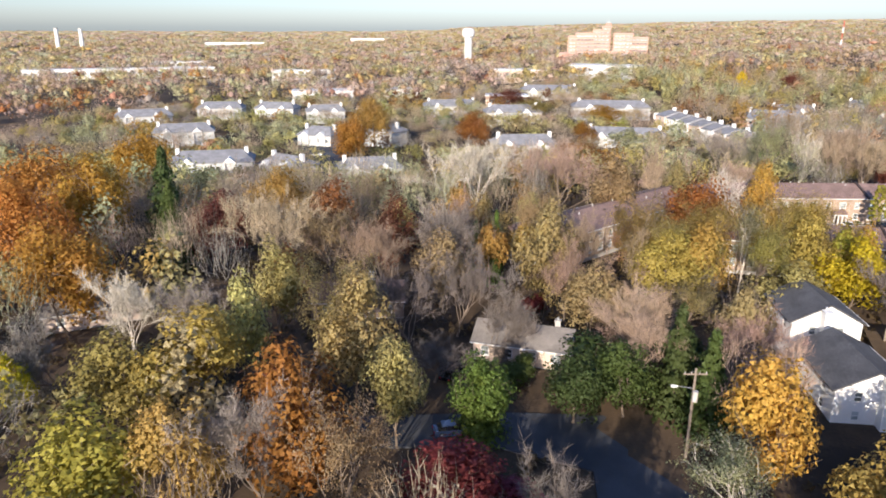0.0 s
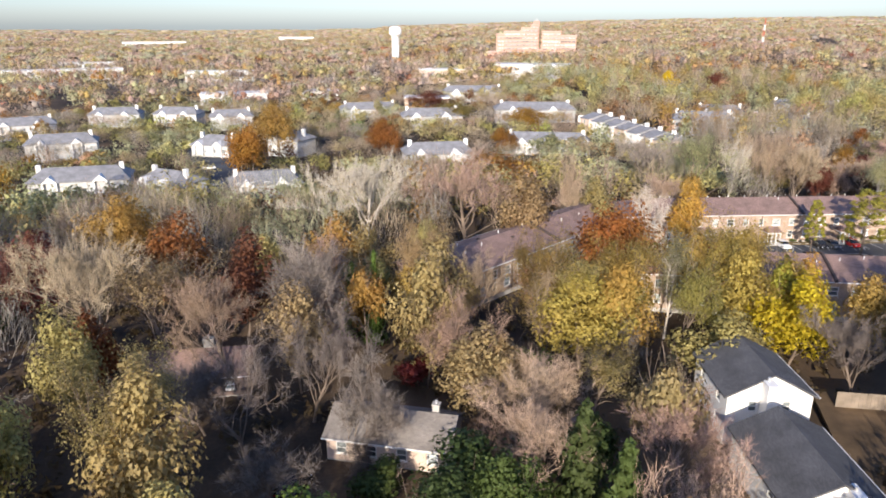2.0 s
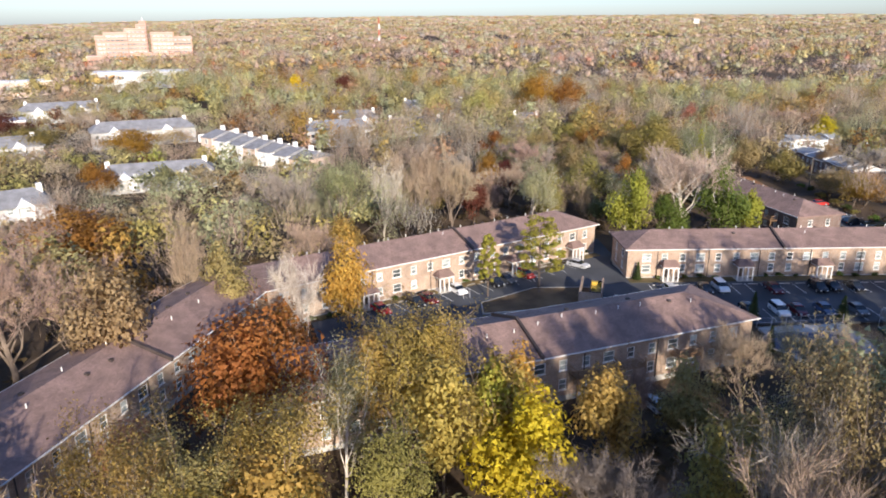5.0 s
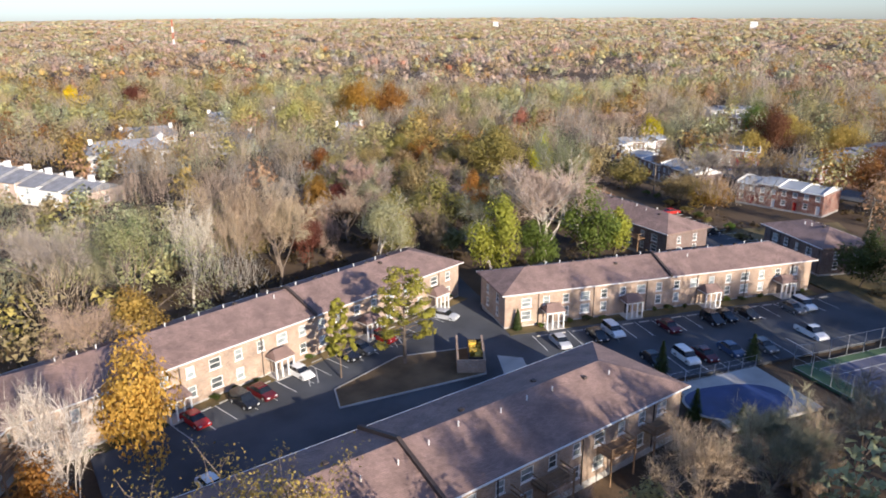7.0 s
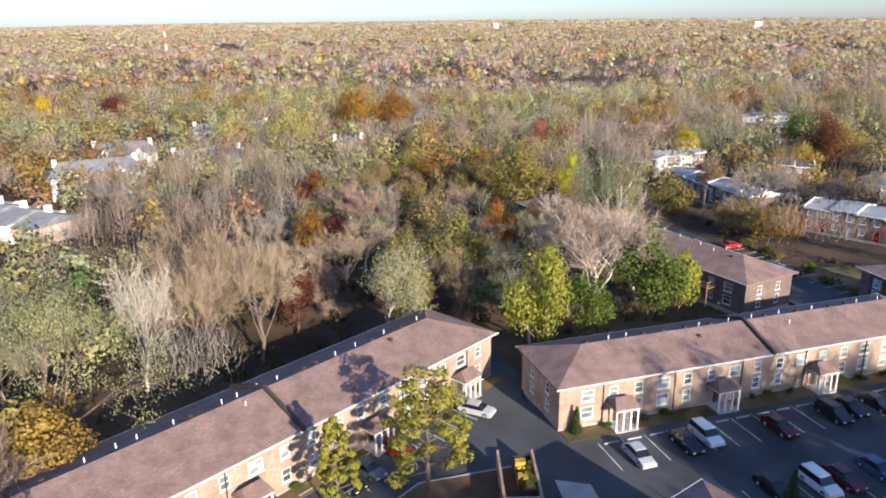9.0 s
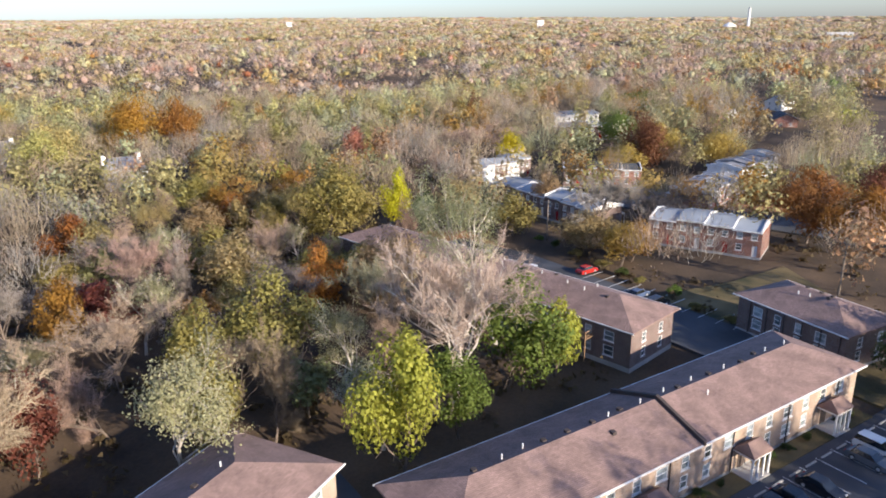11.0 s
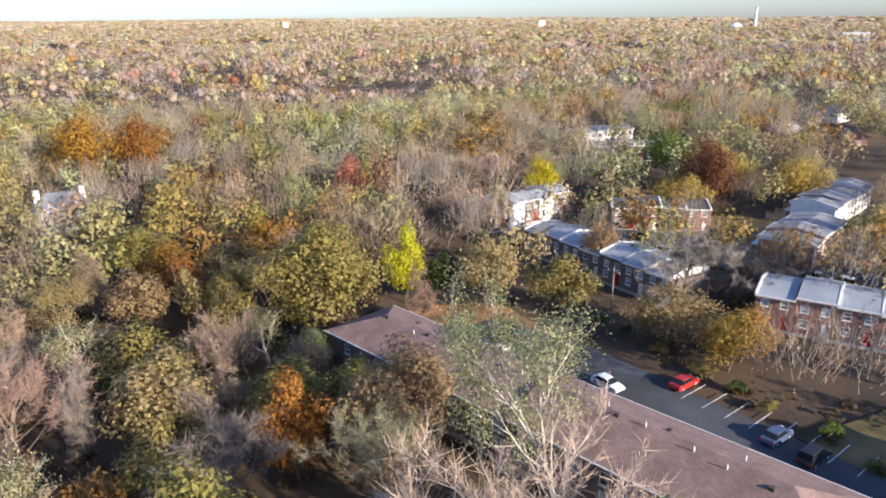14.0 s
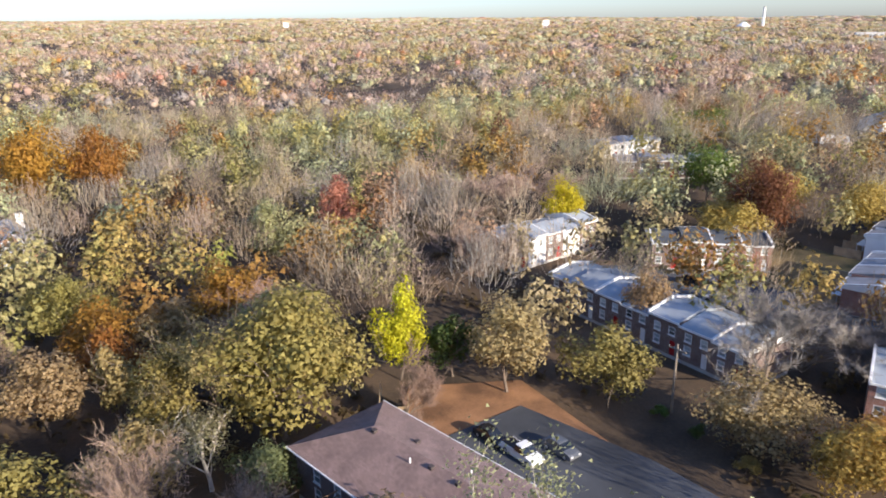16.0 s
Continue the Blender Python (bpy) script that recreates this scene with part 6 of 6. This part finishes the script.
tree(82.5, 91.3, 11, 3.9, "leafy", "yellow")
tree(93.9, 99.0, 12.5, 4.6, "bare", "tan")
tree(99.6, 97.0, 13, 5.0, "bare", "sagegrey")
tree(103.5, 91.0, 12.5, 5.2, "bare", "tan")
tree(110.0, 91.0, 12, 5.2, "bare", "tan")
# Seven unseen trees added in the south, again for shade on lot and roofs.
tree(92, 74, 20, 5.6, "bare", "tan")
tree(60, 57, 24, 5.6, "leafy", "olive")
tree(70, 54, 35, 6.6, "leafy", "khaki")
tree(116, 73, 28, 6.0, "leafy", "ochre")
tree(124, 73, 28, 6.0, "leafy", "khaki")
tree(133, 71, 23, 6.2, "thin", "thinsage")
tree(144, 70, 18, 6.2, "leafy", "olive")
# A short unseen row, added to throw shade over the lane.
for k in range(4):
    tree(-8 + 7.2 * k, 25.5 + 2.0 * (k % 2), 14.5 + 1.3 * (k % 3), 4.8, "leafy", ("khaki", "olive", "ochre")[k % 3])


def shrub(x, y, z, r, h, tint):
    """A rounded clipped shrub."""
    trunk, crown = kit_of("leafy", 0, len(trees_made) % 2)
    s = root("shrub", x, y, z, (x * 37 + y * 11) % 360)
    s.scale = (r / 3.2, r / 3.2, h / 8.5)
    part("stem", trunk, None, s)
    own_material(part("foliage", crown, None, s), LEAF[tint])
    tagged(s, f"{WORD[tint]} rounded shrub beside the brick wall", "shrub", group="shrubs by the blocks")


rs = random.Random(11)
for k in range(22):
    u = 61.5 + k * 2.85
    if min(abs(u - 65.3 - q - 1.5) for q in (7.2, 21.2, 36.3, 50.5)) > 2.2:
        shrub(u + rs.uniform(-0.5, 0.5), 151.7, 1.05, rs.uniform(0.55, 0.95), rs.uniform(0.8, 1.4), rs.choice(("dkgreen", "dkgreen2", "green")))
for k in range(19):
    u = 2.0 + k * 2.75
    if min(abs(u - q - 1.5) for q in (5.6, 18.6, 32.4, 46.6)) > 2.2:
        q = Vector((117.6, 138.0)) + Vector((0.844, -0.536)) * (u + rs.uniform(-0.5, 0.5)) + Vector((-0.536, -0.844)) * 1.0
        shrub(q.x, q.y, 1.05, rs.uniform(0.55, 0.95), rs.uniform(0.8, 1.4), rs.choice(("dkgreen", "dkgreen2", "green")))
for k in range(9):
    shrub(183.5 + 3.6 * k + rs.uniform(-0.6, 0.6), 128.5 + 4.6 * k + rs.uniform(-1, 1) - 5, 0.7, rs.uniform(1.2, 2.0), rs.uniform(1.6, 3.0), rs.choice(("dkgreen2", "olive", "green", "olive2")))


# ---- woods between and beyond ----
def near_line(x, y, a, b, w):
    a, b, p = Vector(a), Vector(b), Vector((x, y))
    t = max(0, min(1, (p - a).dot(b - a) / (b - a).length_squared))
    return (p - a - (b - a) * t).length < w


def kept_free(x, y):
    """Where no wood grows: lots, roads, buildings and their yards."""
    if 60 < x < 128 and 127 + 0.02 * (x - 60) < y < 153 and y > 158 - 0.55 * (x - 60) * 0 - 30:
        return True
    lines = (((64, 158), (124, 157), 9.0), ((120, 142), (166, 113), 9.5), ((50, 127), (108, 113), 9.0), ((64, 140), (112, 134), 14.0), ((114, 128), (156, 103), 12.0), ((24, 130), (55, 158), 8.5),
             ((188, 187), (167, 131), 8.0), ((176, 122), (206, 176), 7.5), ((118, 105), (140, 90), 10.0), ((178, 95), (186, 118), 8.0), ((197, 170), (208, 184), 8.0), ((180, 118), (210, 114), 6.0),
             ((-12, 67), (22, 66), 5.0), ((20, 66), (17, 40), 5.0), ((48, 84), (44, 66), 8.0), ((6, 87), (16, 84), 6.0), ((-18, 102), (-8, 102), 6.0), ((-52, 98), (-46, 100), 6.0), ((56, 84), (80, 80), 6.5),
             ((254, 188), (272, 180), 7.5), ((237, 178), (219, 152), 7.5), ((-6, 78), (18, 76), 11.0), ((142, 138), (156, 130), 8.0), ((168, 116), (181, 136), 7.0), ((215, 138), (211, 118), 8.5), ((262, 165), (272, 148), 9.5), ((244, 108), (262, 178), 7.5), ((330, 185), (338, 165), 8.0), ((354, 200), (372, 186), 7.0),
             ((250, 136), (274, 130), 8.0), ((208, 126), (221, 160), 9.0), ((280, 132), (304, 122), 8.0), ((262, 145), (284, 140), 6.0), ((310, 112), (440, 128), 8.0), ((-88, 228), (-62, 234), 9.0), ((-120, 296), (-97, 303), 9.0), ((-60, 294), (-30, 292), 10.0),
             ((-34, 230), (-14, 234), 9.0), ((-135, 394), (-85, 392), 9.0), ((-160, 350), (-136, 362), 9.0), ((-60, 330), (-30, 216), 7.0), ((95, 305), (110, 262), 11.0), ((20, 248), (40, 249), 8.0), ((62, 345), (98, 342), 8.0),
             ((52, 267), (82, 262), 7.0), ((128, 304), (152, 298), 8.0), ((196, 352), (228, 338), 8.0), ((165, 310), (188, 302), 7.0), ((152, 336), (172, 328), 7.0), ((212, 288), (222, 283), 7.0))
    return any(near_line(x, y, *l) for l in lines)


def heavy(rng, names, weights):
    w = np.array(weights, float)
    return names[rng.choice(len(names), p=w / w.sum())]


LEAFY_MIX = ("khaki", "olive", "yellow", "ochre", "palebrown", "rust", "orange", "maroon2", "thinsage", "palegold", "lime2", "green", "gold", "sage", "salmon", "palegreen", "rust2")
BARE_MIX = ("grey", "tan", "brown", "rose", "sagegrey", "dark", "pinktan")
# kinds of stand that make up the woods: their usual colours, and how many of their trees are bare
STANDS = (
    (("khaki", "palebrown", "olive", "thinsage"), ("tan", "sagegrey", "brown"), 0.35),
    (("palebrown", "salmon", "khaki", "rust2"), ("tan", "rose", "grey", "pinktan"), 0.65),
    (("palegold", "yellow", "thinsage", "palegreen"), ("tan", "sagegrey"), 0.15),
    (("ochre", "rust", "orange", "palebrown"), ("rose", "brown"), 0.25),
    (("olive", "thinsage", "sage", "khaki"), ("sagegrey", "tan"), 0.3),
    (("palebrown", "khaki", "ochre"), ("grey", "brown", "rose", "tan"), 0.8))
STAND_W = (5, 4.5, 2.4, 2.0, 3, 3.5)
LEAFY_W = (6, 3, 2.2, 2.2, 6, 1.2, 0.8, 0.6, 2.6, 2.2, 0.5, 0.3, 0.5, 0.8, 1, 1, 0.8)
BARE_W = (3, 4, 3, 3, 2.5, 0.8, 1)


def woods():
    """Single trees fill the nearer woods; the rest is one mesh of many small crowns."""
    rng = np.random.default_rng(7)
    single, mid = [], []
    step = 8.3
    for i in range(78):
        for j in range(56):
            x, y = -190 + i * step + rng.uniform(-2.8, 2.8), 30 + j * step + rng.uniform(-2.8, 2.8)
            r = rng.uniform(3.6, 7.0)
            if kept_free(x, y) or math.hypot(x - 60, y - 80) > 415 or x < -0.8 * y - 20 or (x > 175 and y < 95) or (y > 190 and x < 60 and rng.random() < 0.2):
                continue
            # stays clear of the single trees
            if any(math.hypot(x - tx, y - ty) < 0.62 * (tr + r) for tx, ty, tr in trees_made):
                continue
            near = math.hypot(x - 15, y - 90) < 48 or math.hypot(x - 140, y - 172) < 42 or math.hypot(x - 178, y - 200) < 36
            (single if near and len(single) < 150 else mid).append((x, y, r))
    for x, y, r in single:
        low = x > 105
        bare = rng.random() < (0.42 if low else 0.38)
        # Darker twig tints weigh more, standing in for shade between the trees.
        tint = heavy(rng, BARE_MIX, (2, 1.5, 4, 1.5, 2, 4, 0) if low else (3, 1.5, 3, 1, 2, 3.5, 0)) if bare else heavy(rng, ("olive", "sage", "khaki", "palebrown", "rust", "maroon", "thinsage", "olive2"), (2.5, 0.8, 4, 4.5, 1.5, 0.6, 3, 2)) if low else heavy(rng, LEAFY_MIX, LEAFY_W)
        tree(x, y, ground(x, y) + (rng.uniform(8, 13.5) if low else rng.uniform(10, 16)), r, "bare" if bare else "leafy", tint)
    far = []
    for ring, (r0, r1, gap) in enumerate(((398, 950, 14.0), (950, 2000, 22.0), (2000, 2900, 28), (2900, 4600, 46))):
        n = int(radians(153) * (r1 * r1 - r0 * r0) / 2 / gap**2)
        rr = np.sqrt(rng.uniform(r0 * r0, r1 * r1, n))
        aa = radians(140) - rng.uniform(0, radians(153), n)
        for q, a in zip(rr, aa):
            far.append((60 + q * math.cos(a), 80 + q * math.sin(a), rng.uniform(0.46, 0.68) * gap * (1.12, 1.25, 1.4, 1.4)[ring], ring))
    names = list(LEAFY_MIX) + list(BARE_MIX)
    mats = [HAZE_LEAF[k] for k in names]
    stock = [lump(rng, 3, 6) for _ in range(8)]
    stand_of = {}

    def stand(x, y):
        """Which kind of stand grows here: the nearest of scattered seeds."""
        best = None
        i, j = math.floor(x / 40), math.floor(y / 40)
        for a in (i - 1, i, i + 1):
            for b in (j - 1, j, j + 1):
                if (a, b) not in stand_of:
                    stand_of[a, b] = (40 * (a + rng.random()), 40 * (b + rng.random()), rng.choice(len(STANDS), p=np.array(STAND_W) / sum(STAND_W)))
                u, v, k = stand_of[a, b]
                d = (u - x) ** 2 + (v - y) ** 2
                if best is None or d < best[0]:
                    best = (d, k)
        return STANDS[best[1]]

    def crowd(name, places, label):
        """places: x, y, crown radius, how far off (0 to 4), height."""
        V, F, M, N, base = [], [], [], [], 0
        for x, y, r, far_off, tall in places:
            leafy_mix, bare_mix, share = stand(x, y)
            bare = rng.random() < share
            # The farthest trees mostly take muted tints that stand in for haze.
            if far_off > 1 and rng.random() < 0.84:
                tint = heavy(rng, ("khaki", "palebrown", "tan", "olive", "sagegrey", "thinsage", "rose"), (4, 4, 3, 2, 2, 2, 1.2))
            elif rng.random() < 0.7:
                tint = (bare_mix if bare else leafy_mix)[int(rng.random() ** 1.4 * len(bare_mix if bare else leafy_mix))]
            else:
                tint = heavy(rng, BARE_MIX, BARE_W) if bare else heavy(rng, LEAFY_MIX, LEAFY_W)
            z, low, count = ground(x, y), tall * 0.12, 0
            lumps = (0, 1, 1, 1, 1)[far_off]
            for k in range(lumps):
                v, f = stock[rng.integers(8)]
                s = (0, 0.22, 0.32, 0.44, 0.62)[far_off]
                c = np.array([x, y, z + low + (tall - low) * 0.5])
                V.append(v * np.array([r * s, r * s, (tall - low) * 0.5 * (s + 0.1)]) + c)
                N.append(unit(v * (1.0 if far_off < 2 else 0.55) + np.array([0, 0, 0.1 if far_off < 2 else 0.45])))
                F.append(f + base)
                base += len(v)
                count += len(f)
            pieces = []
            if bare and far_off == 0:
                pieces.append(sprays(rng, 190, r * 1.1, tall * 1.02, low, 0.05))
                p, o = crown_points(rng, 190, r * 1.06, tall, low, 12, 0.6)
                pieces.append((*leaves(rng, p, o, 0.22, 3, 0.5, 0.5), soft_normals(rng, o)))
            else:
                if bare and far_off == 1:
                    pieces.append(sprays(rng, 44, r * 1.1, tall * 1.04, low, 0.1))
                n, size = ((330, 0.41), (70 if bare else 104, 0.62), (56, 1.2), (20, 2.3), (8, 3.8))[far_off]
                if n:
                    p, o = crown_points(rng, n, r * 1.06, tall * 1.02, low, (14, 10, 7, 5, 4)[far_off], (0.6, 0.45, 0.35, 0.3, 0.3)[far_off])
                    pieces.append((*leaves(rng, p, o, size, 3, 0.45), soft_normals(rng, o)))
            for v, f, o in pieces:
                V.append(v + np.array([x, y, z]))
                N.append(o)
                F.append(f + base)
                base += len(v)
                count += len(f)
            M.append(np.full(count, names.index(tint)))
        me = fast_mesh(name, np.concatenate(V), np.concatenate(F), mats, np.concatenate(M), np.concatenate(N))
        tagged(new(name, me), label, "woods", kind="stuff")

    def stature(x, y):
        """Lower growth round the apartment houses of the valley."""
        return rng.uniform(11, 17.5) if y < 190 or x > 110 else rng.uniform(6, 10.5)

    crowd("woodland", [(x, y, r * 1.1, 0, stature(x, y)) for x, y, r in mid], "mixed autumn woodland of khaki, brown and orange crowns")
    crowd("distant_woods", [(x, y, r, k + 1, rng.uniform(10, 17) if k < 1 else rng.uniform(11, 14.5)) for x, y, r, k in far], "autumn woods reaching to the horizon, haze put into their leaf colours")
    # undergrowth
    V, F, base = [], [], 0
    for _ in range(5200):
        x, y = rng.uniform(-120, 290), rng.uniform(30, 300)
        if kept_free(x, y):
            continue
        n, r = 16, rng.uniform(0.8, 2.2)
        p = rng.normal(0, 0.45, (n, 3)) * r
        p[:, 2] = np.abs(p[:, 2]) * 1.2
        v, f = leaves(rng, p, unit(p), 0.42, 3)
        V.append(v + np.array([x, y, ground(x, y)]))
        F.append(f + base)
        base += len(v)
    tagged(new("undergrowth", fast_mesh("undergrowth", np.concatenate(V), np.concatenate(F), [UNDER])), "brown brush and saplings on the woodland floor", "undergrowth", kind="stuff")


woods()
